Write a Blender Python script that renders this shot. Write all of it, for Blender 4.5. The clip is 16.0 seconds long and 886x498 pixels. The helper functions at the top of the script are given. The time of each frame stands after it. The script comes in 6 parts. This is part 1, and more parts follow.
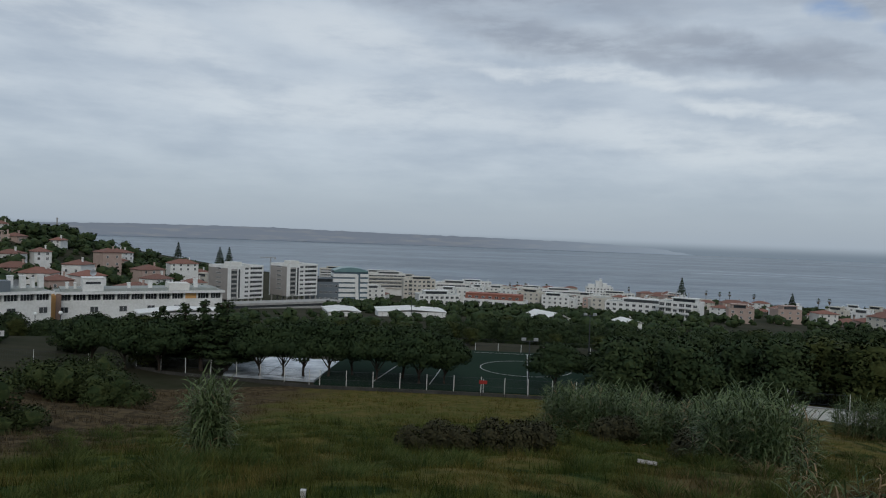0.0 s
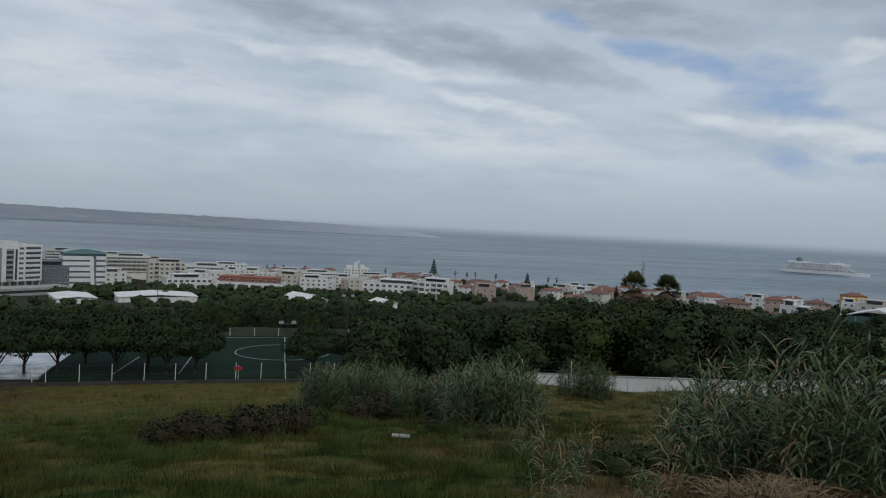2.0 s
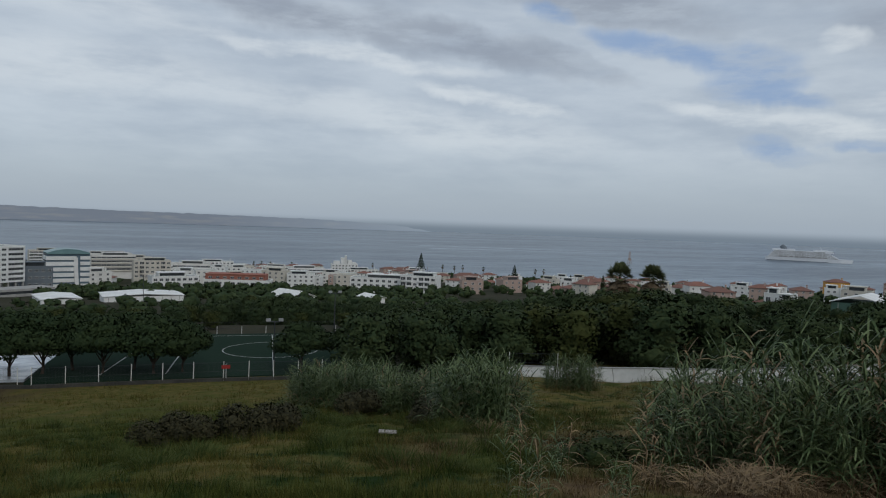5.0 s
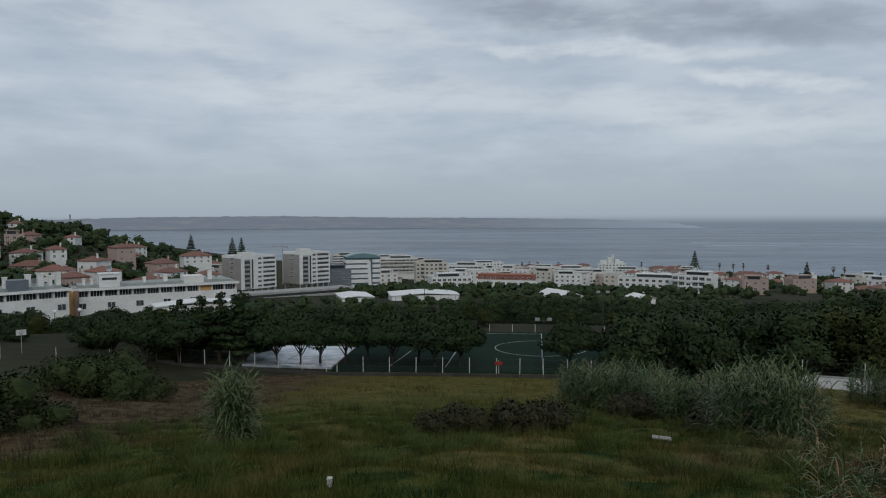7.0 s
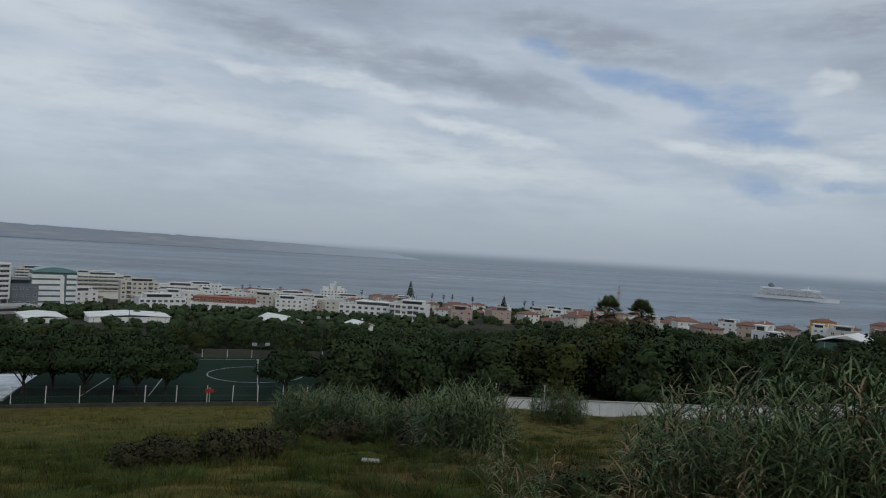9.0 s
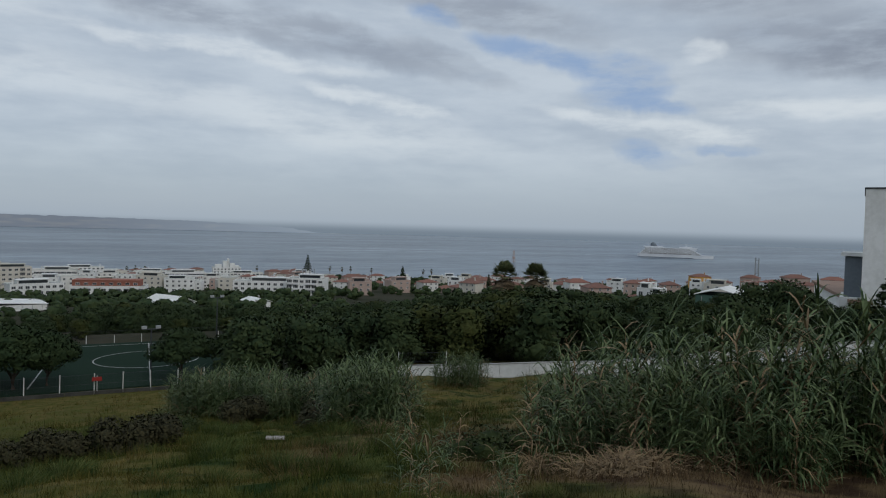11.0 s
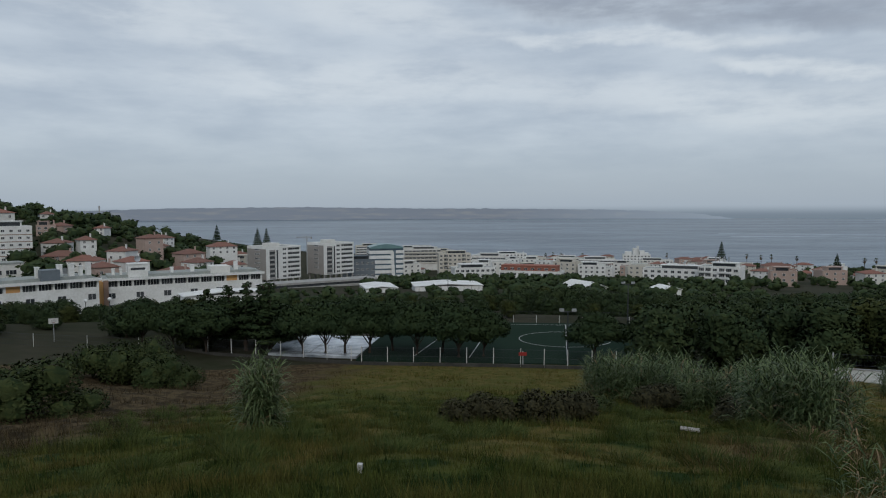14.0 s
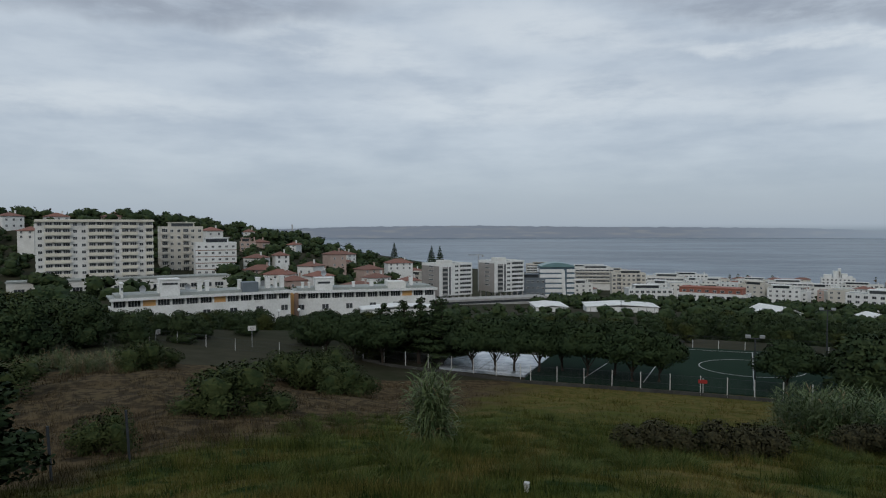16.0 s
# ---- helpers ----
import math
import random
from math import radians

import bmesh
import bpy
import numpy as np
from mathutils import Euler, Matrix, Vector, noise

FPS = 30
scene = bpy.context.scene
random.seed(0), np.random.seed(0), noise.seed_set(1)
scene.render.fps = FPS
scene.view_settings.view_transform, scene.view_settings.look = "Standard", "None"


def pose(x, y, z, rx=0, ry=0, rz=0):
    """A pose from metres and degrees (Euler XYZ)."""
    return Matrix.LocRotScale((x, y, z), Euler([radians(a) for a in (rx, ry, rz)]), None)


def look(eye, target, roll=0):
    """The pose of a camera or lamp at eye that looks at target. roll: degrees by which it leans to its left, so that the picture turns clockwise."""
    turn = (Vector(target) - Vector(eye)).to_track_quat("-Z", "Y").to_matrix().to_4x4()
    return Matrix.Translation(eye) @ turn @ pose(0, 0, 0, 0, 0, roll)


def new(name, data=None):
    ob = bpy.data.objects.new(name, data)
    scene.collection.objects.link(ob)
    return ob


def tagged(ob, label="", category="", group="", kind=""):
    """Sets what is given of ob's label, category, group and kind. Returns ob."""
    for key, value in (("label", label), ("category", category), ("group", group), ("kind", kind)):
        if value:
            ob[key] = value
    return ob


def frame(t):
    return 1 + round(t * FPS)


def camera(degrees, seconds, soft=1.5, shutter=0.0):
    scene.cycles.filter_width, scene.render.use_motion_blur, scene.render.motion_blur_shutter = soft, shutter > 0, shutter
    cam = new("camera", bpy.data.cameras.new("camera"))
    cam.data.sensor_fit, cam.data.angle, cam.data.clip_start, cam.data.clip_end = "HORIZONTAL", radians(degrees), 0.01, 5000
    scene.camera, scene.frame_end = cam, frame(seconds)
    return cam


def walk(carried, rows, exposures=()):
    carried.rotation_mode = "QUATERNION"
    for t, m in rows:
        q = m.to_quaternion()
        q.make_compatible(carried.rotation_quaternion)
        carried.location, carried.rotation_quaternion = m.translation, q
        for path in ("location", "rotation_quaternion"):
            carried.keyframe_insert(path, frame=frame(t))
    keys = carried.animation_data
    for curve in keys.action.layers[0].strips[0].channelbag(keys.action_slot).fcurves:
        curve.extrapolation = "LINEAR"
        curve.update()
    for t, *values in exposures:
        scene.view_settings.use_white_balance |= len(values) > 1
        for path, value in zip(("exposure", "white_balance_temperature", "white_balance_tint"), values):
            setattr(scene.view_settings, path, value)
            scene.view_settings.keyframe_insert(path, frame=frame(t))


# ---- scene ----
cam = camera(65.59, 16.0, soft=1.1)
PATH = [
    (0.0, (0.019, 0.290, 74.869), (-0.78, 100.27, 72.84), 2.07),
    (0.5, (0.018, 0.291, 74.863), (6.18, 100.09, 73.36), 1.26),
    (1.0, (0.045, 0.293, 74.873), (16.91, 98.80, 71.36), 2.81),
    (1.1, (0.046, 0.292, 74.881), (20.02, 98.23, 71.83), 3.39),
    (1.5, (0.050, 0.294, 74.896), (29.80, 95.74, 72.55), 3.27),
    (2.0, (0.019, 0.281, 74.895), (33.37, 94.50, 71.76), 2.95),
    (2.4, (0.020, 0.245, 74.882), (29.21, 95.88, 73.78), 1.83),
    (2.5, (0.020, 0.236, 74.875), (29.38, 95.83, 74.21), 1.76),
    (2.9, (0.069, 0.185, 74.888), (35.43, 93.70, 72.63), 2.85),
    (3.0, (0.081, 0.173, 74.888), (38.49, 92.45, 71.70), 2.71),
    (3.2, (0.111, 0.140, 74.883), (42.60, 90.63, 72.49), 2.50),
    (5.3, (0.039, -0.013, 75.067), (30.87, 95.03, 71.02), 1.64),
    (5.4, (0.025, -0.014, 75.071), (27.82, 96.01, 72.68), 1.59),
    (5.5, (0.010, -0.014, 75.077), (27.31, 96.14, 72.06), 0.93),
    (5.6, (0.023, -0.025, 75.070), (22.83, 97.29, 72.08), 0.51),
    (6.0, (0.077, -0.066, 75.049), (16.31, 98.56, 71.93), 0.70),
    (6.5, (-0.003, -0.070, 75.080), (5.18, 99.70, 70.60), 0.16),
    (6.7, (0.009, -0.089, 75.075), (-0.99, 99.79, 70.25), -0.04),
    (7.0, (0.026, -0.119, 75.075), (-2.33, 99.75, 70.44), -0.16),
    (7.5, (0.034, -0.145, 75.070), (-3.67, 99.66, 70.09), -0.13),
    (8.0, (0.102, -0.127, 75.090), (-3.76, 99.68, 70.30), 0.36),
    (8.2, (0.137, -0.130, 75.085), (-0.56, 99.73, 69.85), 0.76),
    (8.3, (0.153, -0.130, 75.084), (9.09, 99.38, 70.88), 1.96),
    (8.5, (0.186, -0.129, 75.087), (21.28, 97.55, 71.24), 2.79),
    (8.7, (0.143, -0.119, 75.063), (30.35, 95.21, 74.45), 2.90),
    (9.0, (0.080, -0.106, 75.031), (36.35, 93.08, 75.31), 3.63),
    (9.1, (0.077, -0.096, 75.037), (37.43, 92.66, 74.78), 4.50),
    (9.5, (0.067, -0.060, 75.064), (42.80, 90.32, 72.85), 4.15),
    (9.6, (0.073, -0.054, 75.071), (42.20, 90.62, 73.14), 4.10),
    (9.7, (0.079, -0.047, 75.081), (44.17, 89.68, 72.91), 3.86),
    (11.8, (0.029, -0.041, 74.998), (51.81, 85.44, 71.49), 1.69),
    (12.0, (0.069, -0.027, 75.014), (52.84, 84.84, 71.54), 1.95),
    (12.3, (0.036, -0.030, 74.999), (51.92, 85.41, 71.05), 1.82),
    (12.5, (0.015, -0.032, 74.989), (51.90, 85.38, 71.35), 1.70),
    (12.6, (-0.017, -0.027, 74.995), (49.98, 86.50, 71.30), 1.30),
    (12.7, (-0.048, -0.022, 75.000), (43.14, 90.05, 70.29), 1.53),
    (12.8, (-0.080, -0.018, 75.006), (37.30, 92.60, 69.93), 0.89),
    (12.9, (-0.112, -0.014, 75.012), (27.52, 95.87, 68.39), 0.59),
    (13.0, (-0.144, -0.010, 75.018), (20.74, 97.51, 67.68), 0.01),
    (13.1, (-0.139, -0.022, 75.016), (12.73, 98.90, 68.00), -0.06),
    (13.2, (-0.135, -0.034, 75.014), (4.75, 99.62, 68.29), -0.80),
    (13.3, (-0.132, -0.046, 75.013), (2.99, 99.62, 67.47), 0.50),
    (13.4, (-0.129, -0.058, 75.012), (-0.84, 99.74, 68.71), -0.90),
    (13.5, (-0.126, -0.070, 75.011), (-2.54, 99.68, 68.34), -0.80),
    (14.0, (-0.083, -0.072, 75.014), (-5.80, 99.59, 69.07), -0.22),
    (14.4, (-0.069, -0.056, 75.019), (-6.91, 99.58, 69.89), -0.66),
    (14.5, (-0.066, -0.052, 75.020), (-6.57, 99.63, 70.43), 0.25),
    (14.7, (-0.071, -0.046, 75.007), (-9.33, 99.46, 71.36), 0.64),
    (14.9, (-0.077, -0.041, 74.995), (-14.64, 98.84, 71.80), 0.86),
    (15.0, (-0.080, -0.039, 74.989), (-15.63, 98.68, 71.38), 0.69),
    (15.2, (-0.075, -0.033, 74.977), (-17.29, 98.43, 72.09), 0.54),
    (15.5, (-0.096, -0.036, 74.953), (-24.90, 96.77, 71.31), 0.03),
    (15.6, (-0.091, -0.036, 74.959), (-26.01, 96.49, 71.63), 0.19),
    (15.8, (-0.081, -0.037, 74.968), (-28.05, 95.92, 71.84), 0.07),
    (16.0, (-0.072, -0.037, 74.976), (-30.02, 95.32, 71.79), -0.20),
]
walk(cam, [(t, look(eye, target, roll)) for t, eye, target, roll in PATH],
     [(0, -0.12), (3, -0.12), (9, -0.18), (12, -0.08), (12.6, -0.08), (13.4, -0.1), (16, -0.1)])

# ---- world and light ----
world = bpy.data.worlds.new("sky")
scene.world = world
world.use_nodes = True
WN = world.node_tree
SUN_EL, SUN_AZ = 36.0, 172.0


def wn(kind, *links, **settings):
    n = WN.nodes.new(kind)
    for key, value in settings.items():
        if key == "op":
            n.operation = value
        elif key == "val":
            for i, v in value.items():
                n.inputs[i].default_value = v
    for i, src in links:
        WN.links.new(src, n.inputs[i])
    return n.outputs[0]


def wmath(op, a, b=0.0, clamp=False):
    n = WN.nodes.new("ShaderNodeMath")
    n.operation, n.use_clamp = op, clamp
    for i, v in ((0, a), (1, b)):
        if isinstance(v, (int, float)):
            n.inputs[i].default_value = v
        else:
            WN.links.new(v, n.inputs[i])
    return n.outputs[0]


def wramp(src, lo, hi):
    n = WN.nodes.new("ShaderNodeMapRange")
    n.interpolation_type = "SMOOTHSTEP"
    n.inputs[1].default_value, n.inputs[2].default_value = lo, hi
    WN.links.new(src, n.inputs[0])
    return n.outputs[0]


def wmix(fac, a, b):
    n = WN.nodes.new("ShaderNodeMix")
    n.data_type = "RGBA"
    for i, v in ((0, fac), (6, a), (7, b)):
        if isinstance(v, (tuple, float)):
            n.inputs[i].default_value = v
        else:
            WN.links.new(v, n.inputs[i])
    return n.outputs[2]


def wnoise(vec, scale, detail=6.0, rough=0.55, shift=(0, 0, 0), stretch=(1, 1, 1), turn=0.0):
    m = WN.nodes.new("ShaderNodeMapping")
    m.inputs[1].default_value, m.inputs[3].default_value = shift, stretch
    m.inputs[2].default_value = (0, 0, radians(turn))
    WN.links.new(vec, m.inputs[0])
    n = WN.nodes.new("ShaderNodeTexNoise")
    n.inputs["Scale"].default_value, n.inputs["Detail"].default_value = scale, detail
    n.inputs["Roughness"].default_value = rough
    WN.links.new(m.outputs[0], n.inputs["Vector"])
    return n.outputs[0]


nishita = WN.nodes.new("ShaderNodeTexSky")
nishita.sky_type, nishita.sun_disc = "NISHITA", False
nishita.sun_elevation, nishita.sun_rotation = radians(SUN_EL), radians(SUN_AZ)
coord = WN.nodes.new("ShaderNodeTexCoord").outputs["Generated"]
split = WN.nodes.new("ShaderNodeSeparateXYZ")
WN.links.new(coord, split.inputs[0])
dx, dy, dz = split.outputs[0], split.outputs[1], split.outputs[2]
warp = wnoise(coord, 5.0, 5, 0.6, (2, 5, 1))
warp2 = wnoise(coord, 6.0, 5, 0.6, (9, 1, 4))
AZ = wmath("ADD", wmath("MULTIPLY", wmath("ARCTAN2", dx, dy), 57.2958), wmath("MULTIPLY", wmath("SUBTRACT", warp, 0.5), 9.0))
EL = wmath("ADD", wmath("MULTIPLY", wmath("ARCSINE", dz), 57.2958), wmath("MULTIPLY", wmath("SUBTRACT", warp2, 0.5), 3.6))


def cloud_bank(az, el, half_az, half_el, tilt=0.0):
    """Where a bank of cloud or a gap lies in the sky: bearing, height, half sizes in degrees, tilt clockwise."""
    a, e = wmath("SUBTRACT", AZ, az), wmath("SUBTRACT", EL, el)
    c, s = math.cos(radians(tilt)), math.sin(radians(tilt))
    u = wmath("DIVIDE", wmath("SUBTRACT", wmath("MULTIPLY", a, c), wmath("MULTIPLY", e, s)), half_az)
    v = wmath("DIVIDE", wmath("ADD", wmath("MULTIPLY", a, s), wmath("MULTIPLY", e, c)), half_el)
    r = wmath("ADD", wmath("MULTIPLY", u, u), wmath("MULTIPLY", v, v))
    return wramp(wmath("SUBTRACT", 1.0, r), 0.0, 1.0)


streak = wnoise(coord, 5.0, 7, 0.55, (3.1, 1.2, 0), (1.0, 1.0, 5.0))
wisp = wnoise(coord, 11.0, 7, 0.60, (1.0, 9.0, 2.0), (1.0, 1.0, 4.0))
puff = wnoise(coord, 2.6, 6, 0.55, (7.3, 2.2, 4.0), (1, 1, 2.4))
body = wmath("ADD", wmath("MULTIPLY", streak, 0.40), wmath("ADD", wmath("MULTIPLY", puff, 0.34), wmath("MULTIPLY", wisp, 0.20)))
cloud = wmix(wramp(body, 0.33, 0.60), (0.385, 0.45, 0.535, 1), (0.53, 0.595, 0.665, 1))
GREY, PALE, GAP = (0.225, 0.255, 0.315, 1), (0.66, 0.71, 0.75, 1), (0.235, 0.35, 0.56, 1)
ragged = wramp(wisp, 0.30, 0.62)
for tone, strength, banks in ((PALE, 0.55, ((-10, 10.2, 20, 2.6, 0), (-45, 9.4, 16, 1.6, 0), (-26, 14.2, 12, 2.4, 6), (-8, 15.4, 12, 2.4, 8), (18, 8.0, 20, 2.4, 6))),
                              (GREY, 0.66, ((9, 15.8, 14, 1.7, 9), (22, 14.6, 12, 1.6, 16), (0, 20, 26, 3.2, 3), (-38, 16.6, 18, 2.0, -4), (58, 14.2, 12, 3.1, 5), (64, 12.8, 10, 2.6, 4), (32, 17.6, 14, 2.0, 10), (56, 18, 16, 2.0, 0))),
                              (GREY, 0.5, ((30.5, 13.2, 7, 1.1, 20), (63, 12.6, 10, 2.4, 4))),
                              (GAP, 0.85, ((28, 16.9, 3.2, 0.9, 10), (36, 14.4, 6, 1.2, 12), (42, 13.2, 5, 1.6, 6), (43.5, 11.3, 4, 1.6, 0), (46, 9.8, 4, 0.8, 8), (46, 6.3, 4, 0.9, 12), (52, 6.1, 3, 0.6, 8))),
                              (PALE, 0.85, ((12, 13.2, 14, 0.8, 4), (20.5, 10.9, 4.5, 0.8, 8), (26.5, 9.7, 5, 0.8, 15), (49, 14.0, 2.2, 1.3, 0), (42, 8.9, 6, 0.9, 9), (50, 7.6, 6.5, 1.1, 8), (58, 9.1, 9, 1.1, 2)))):
    for bank in banks:
        m = cloud_bank(*bank)
        m = wmath("MULTIPLY", m, wmath("MULTIPLY", wmath("ADD", wmath("MULTIPLY", ragged, 0.7), 0.3), strength))
        cloud = wmix(m, cloud, tone)
# haze thickens towards the horizon
haze = wmix(wramp(dz, -0.012, 0.004), (0.16, 0.21, 0.27, 1), (0.345, 0.412, 0.492, 1))
air = wmix(wramp(dz, 0.0, 0.13), haze, cloud)
clear = WN.nodes.new("ShaderNodeMix")
clear.data_type, clear.blend_type = "RGBA", "ADD"
clear.inputs[0].default_value = 0.01
WN.links.new(air, clear.inputs[6])
WN.links.new(nishita.outputs[0], clear.inputs[7])
WN.links.new(clear.outputs[2], WN.nodes["Background"].inputs[0])
WN.nodes["Background"].inputs[1].default_value = 1.0

sun = new("sun", bpy.data.lights.new("sun", "SUN"))
sun.data.energy, sun.data.angle, sun.data.color = 0.75, radians(20), (1.0, 0.95, 0.88)
sun.matrix_world = look((0, 0, 0), (-math.sin(radians(SUN_AZ)) * math.cos(radians(SUN_EL)), -math.cos(radians(SUN_AZ)) * math.cos(radians(SUN_EL)), -math.sin(radians(SUN_EL))))


# ---- materials ----
def mat(name, a, b=None, scale=1.0, rough=0.85, fine=None, bump=0.0, metal=0.0, island=False, per_object=0.0, spec=0.3, coat=None):
    """A surface whose colour wanders between a and b at two scales, with fine relief."""
    m = bpy.data.materials.new(name)
    m.use_nodes = True
    t = m.node_tree
    bs = t.nodes["Principled BSDF"]
    bs.inputs["Roughness"].default_value, bs.inputs["Metallic"].default_value = rough, metal
    bs.inputs["Specular IOR Level"].default_value = spec
    b = b or tuple(c * 0.8 for c in a)
    geo = t.nodes.new("ShaderNodeNewGeometry")
    n1, n2 = t.nodes.new("ShaderNodeTexNoise"), t.nodes.new("ShaderNodeTexNoise")
    n1.inputs["Scale"].default_value, n1.inputs["Detail"].default_value = scale, 5
    n2.inputs["Scale"].default_value, n2.inputs["Detail"].default_value = fine or scale * 9, 4
    for n in (n1, n2):
        t.links.new(geo.outputs["Position"], n.inputs["Vector"])
    add = t.nodes.new("ShaderNodeMath")
    add.operation = "MULTIPLY_ADD"
    add.inputs[1].default_value = 0.6
    t.links.new(n1.outputs[0], add.inputs[0])
    sc = t.nodes.new("ShaderNodeMath")
    sc.operation = "MULTIPLY"
    sc.inputs[1].default_value = 0.4
    t.links.new(n2.outputs[0], sc.inputs[0])
    t.links.new(sc.outputs[0], add.inputs[2])
    fac = add.outputs[0]
    if island or per_object:
        r = geo.outputs["Random Per Island"] if island else t.nodes.new("ShaderNodeObjectInfo").outputs["Random"]
        mm = t.nodes.new("ShaderNodeMath")
        mm.operation = "MULTIPLY_ADD"
        mm.inputs[1].default_value = per_object or 0.4
        t.links.new(r, mm.inputs[0])
        sub = t.nodes.new("ShaderNodeMath")
        sub.operation = "SUBTRACT"
        sub.inputs[1].default_value = (per_object or 0.4) / 2
        t.links.new(fac, sub.inputs[0])
        t.links.new(sub.outputs[0], mm.inputs[2])
        fac = mm.outputs[0]
    mp = t.nodes.new("ShaderNodeMapRange")
    mp.inputs[1].default_value, mp.inputs[2].default_value = 0.34, 0.66
    t.links.new(fac, mp.inputs[0])
    mx = t.nodes.new("ShaderNodeMix")
    mx.data_type = "RGBA"
    mx.inputs[6].default_value, mx.inputs[7].default_value = (*a, 1), (*b, 1)
    t.links.new(mp.outputs[0], mx.inputs[0])
    t.links.new(mx.outputs[2], bs.inputs["Base Color"])
    if bump:
        bp = t.nodes.new("ShaderNodeBump")
        bp.inputs["Strength"].default_value, bp.inputs["Distance"].default_value = 0.6, bump
        t.links.new(n2.outputs[0], bp.inputs["Height"])
        t.links.new(bp.outputs[0], bs.inputs["Normal"])
    return m


WHITE = mat("white_render", (0.80, 0.80, 0.78), (0.62, 0.62, 0.59), 0.25, 0.9, 2.0)
CREAM = mat("cream_render", (0.62, 0.58, 0.5), (0.5, 0.47, 0.41), 0.3, 0.9, 2.0)
OFFWHITE = mat("offwhite_render", (0.74, 0.73, 0.69), (0.58, 0.57, 0.53), 0.3, 0.9, 2.0)
GREYWALL = mat("grey_cladding", (0.34, 0.315, 0.29), (0.28, 0.26, 0.24), 0.4, 0.8, 3.0)
SLATE = mat("slate_cladding", (0.16, 0.19, 0.21), (0.12, 0.14, 0.16), 0.4, 0.6, 3.0)
CONCRETE = mat("concrete", (0.40, 0.39, 0.37), (0.28, 0.275, 0.26), 0.4, 0.9, 4.0)
ROOFGREY = mat("roof_felt", (0.36, 0.38, 0.35), (0.24, 0.26, 0.25), 0.4, 0.85, 3.0)
TILE = mat("clay_tile", (0.25, 0.115, 0.085), (0.17, 0.09, 0.07), 0.6, 0.85, 5.0, per_object=0.3)
BRICK = mat("brick_red", (0.34, 0.13, 0.09), (0.25, 0.10, 0.07), 0.5, 0.85, 4.0)
PINK = mat("salmon_render", (0.46, 0.345, 0.29), (0.37, 0.28, 0.24), 0.4, 0.9, 3.0)
YELLOW = mat("ochre_render", (0.66, 0.36, 0.10), (0.55, 0.30, 0.09), 0.4, 0.9, 3.0)
ORANGE = mat("orange_render", (0.62, 0.36, 0.14), (0.55, 0.30, 0.12), 0.4, 0.9, 3.0)
BROWNBAND = mat("brown_band", (0.30, 0.20, 0.15), (0.24, 0.16, 0.12), 0.4, 0.85, 3.0)
GLASS = mat("window_glass", (0.035, 0.04, 0.045), (0.08, 0.085, 0.09), 0.4, 0.15, 1.5, per_object=0.5, spec=0.5)
BLUEGLASS = mat("blue_glass", (0.1, 0.15, 0.19), (0.15, 0.2, 0.24), 0.2, 0.12, 1.0, spec=0.6)
GREENWALL = mat("green_sheet", (0.07, 0.13, 0.10), (0.05, 0.10, 0.08), 0.4, 0.7, 3.0)
TEALROOF = mat("teal_roof", (0.17, 0.28, 0.28), (0.13, 0.22, 0.23), 0.3, 0.35, 2.0)
FRAME = mat("window_frame", (0.70, 0.70, 0.68), (0.55, 0.55, 0.53), 0.5, 0.6)
METAL = mat("galvanised_steel", (0.45, 0.46, 0.47), (0.34, 0.35, 0.36), 2.0, 0.45, metal=0.6)
DARKKERB = mat("dirty_concrete", (0.075, 0.072, 0.065), (0.04, 0.04, 0.036), 0.8, 0.95, 5.0, spec=0.05)
DARKMETAL = mat("dark_steel", (0.06, 0.065, 0.07), (0.04, 0.045, 0.05), 2.0, 0.6, metal=0.2)
POSTWHITE = mat("white_post", (0.60, 0.60, 0.58), (0.42, 0.41, 0.39), 1.5, 0.7)
WEEDLEAF = mat("weed_leaves", (0.024, 0.044, 0.011), (0.080, 0.094, 0.028), 0.6, 0.8, 3.0, island=True, spec=0.08)
RED = mat("red_plastic", (0.3, 0.03, 0.025), (0.24, 0.025, 0.02), 1.0, 0.5)
LAMPGLASS = mat("lamp_diffuser", (0.85, 0.85, 0.83), (0.75, 0.75, 0.73), 1.0, 0.4)
BARK = mat("bark", (0.075, 0.055, 0.04), (0.035, 0.028, 0.022), 1.2, 0.95, 8.0, 0.03)
PINELEAF = mat("pine_needles", (0.021, 0.038, 0.016), (0.038, 0.057, 0.021), 0.25, 0.75, 1.5, island=True, spec=0.12)
WOODLEAF = mat("broad_leaves", (0.023, 0.041, 0.017), (0.046, 0.064, 0.024), 0.12, 0.75, 1.2, island=True, spec=0.12)
DRYLEAF = mat("turning_leaves", (0.030, 0.044, 0.013), (0.058, 0.066, 0.019), 0.3, 0.75, 1.5, island=True, spec=0.12)
PALMLEAF = mat("palm_fronds", (0.050, 0.068, 0.026), (0.110, 0.120, 0.050), 0.8, 0.7, 3.0, island=True)
SHRUBLEAF = mat("shrub_leaves", (0.024, 0.040, 0.013), (0.054, 0.067, 0.022), 0.5, 0.75, 2.5, island=True, spec=0.12)
DRYSHRUB = mat("dry_shrub", (0.030, 0.031, 0.018), (0.066, 0.060, 0.030), 0.8, 0.85, 3.0, island=True, spec=0.12)
# the paler tone varies the green and paints highlights onto some leaves
REEDLEAF = mat("reed_leaves", (0.024, 0.048, 0.014), (0.120, 0.155, 0.066), 0.5, 0.55, 3.0, island=True, spec=0.2)
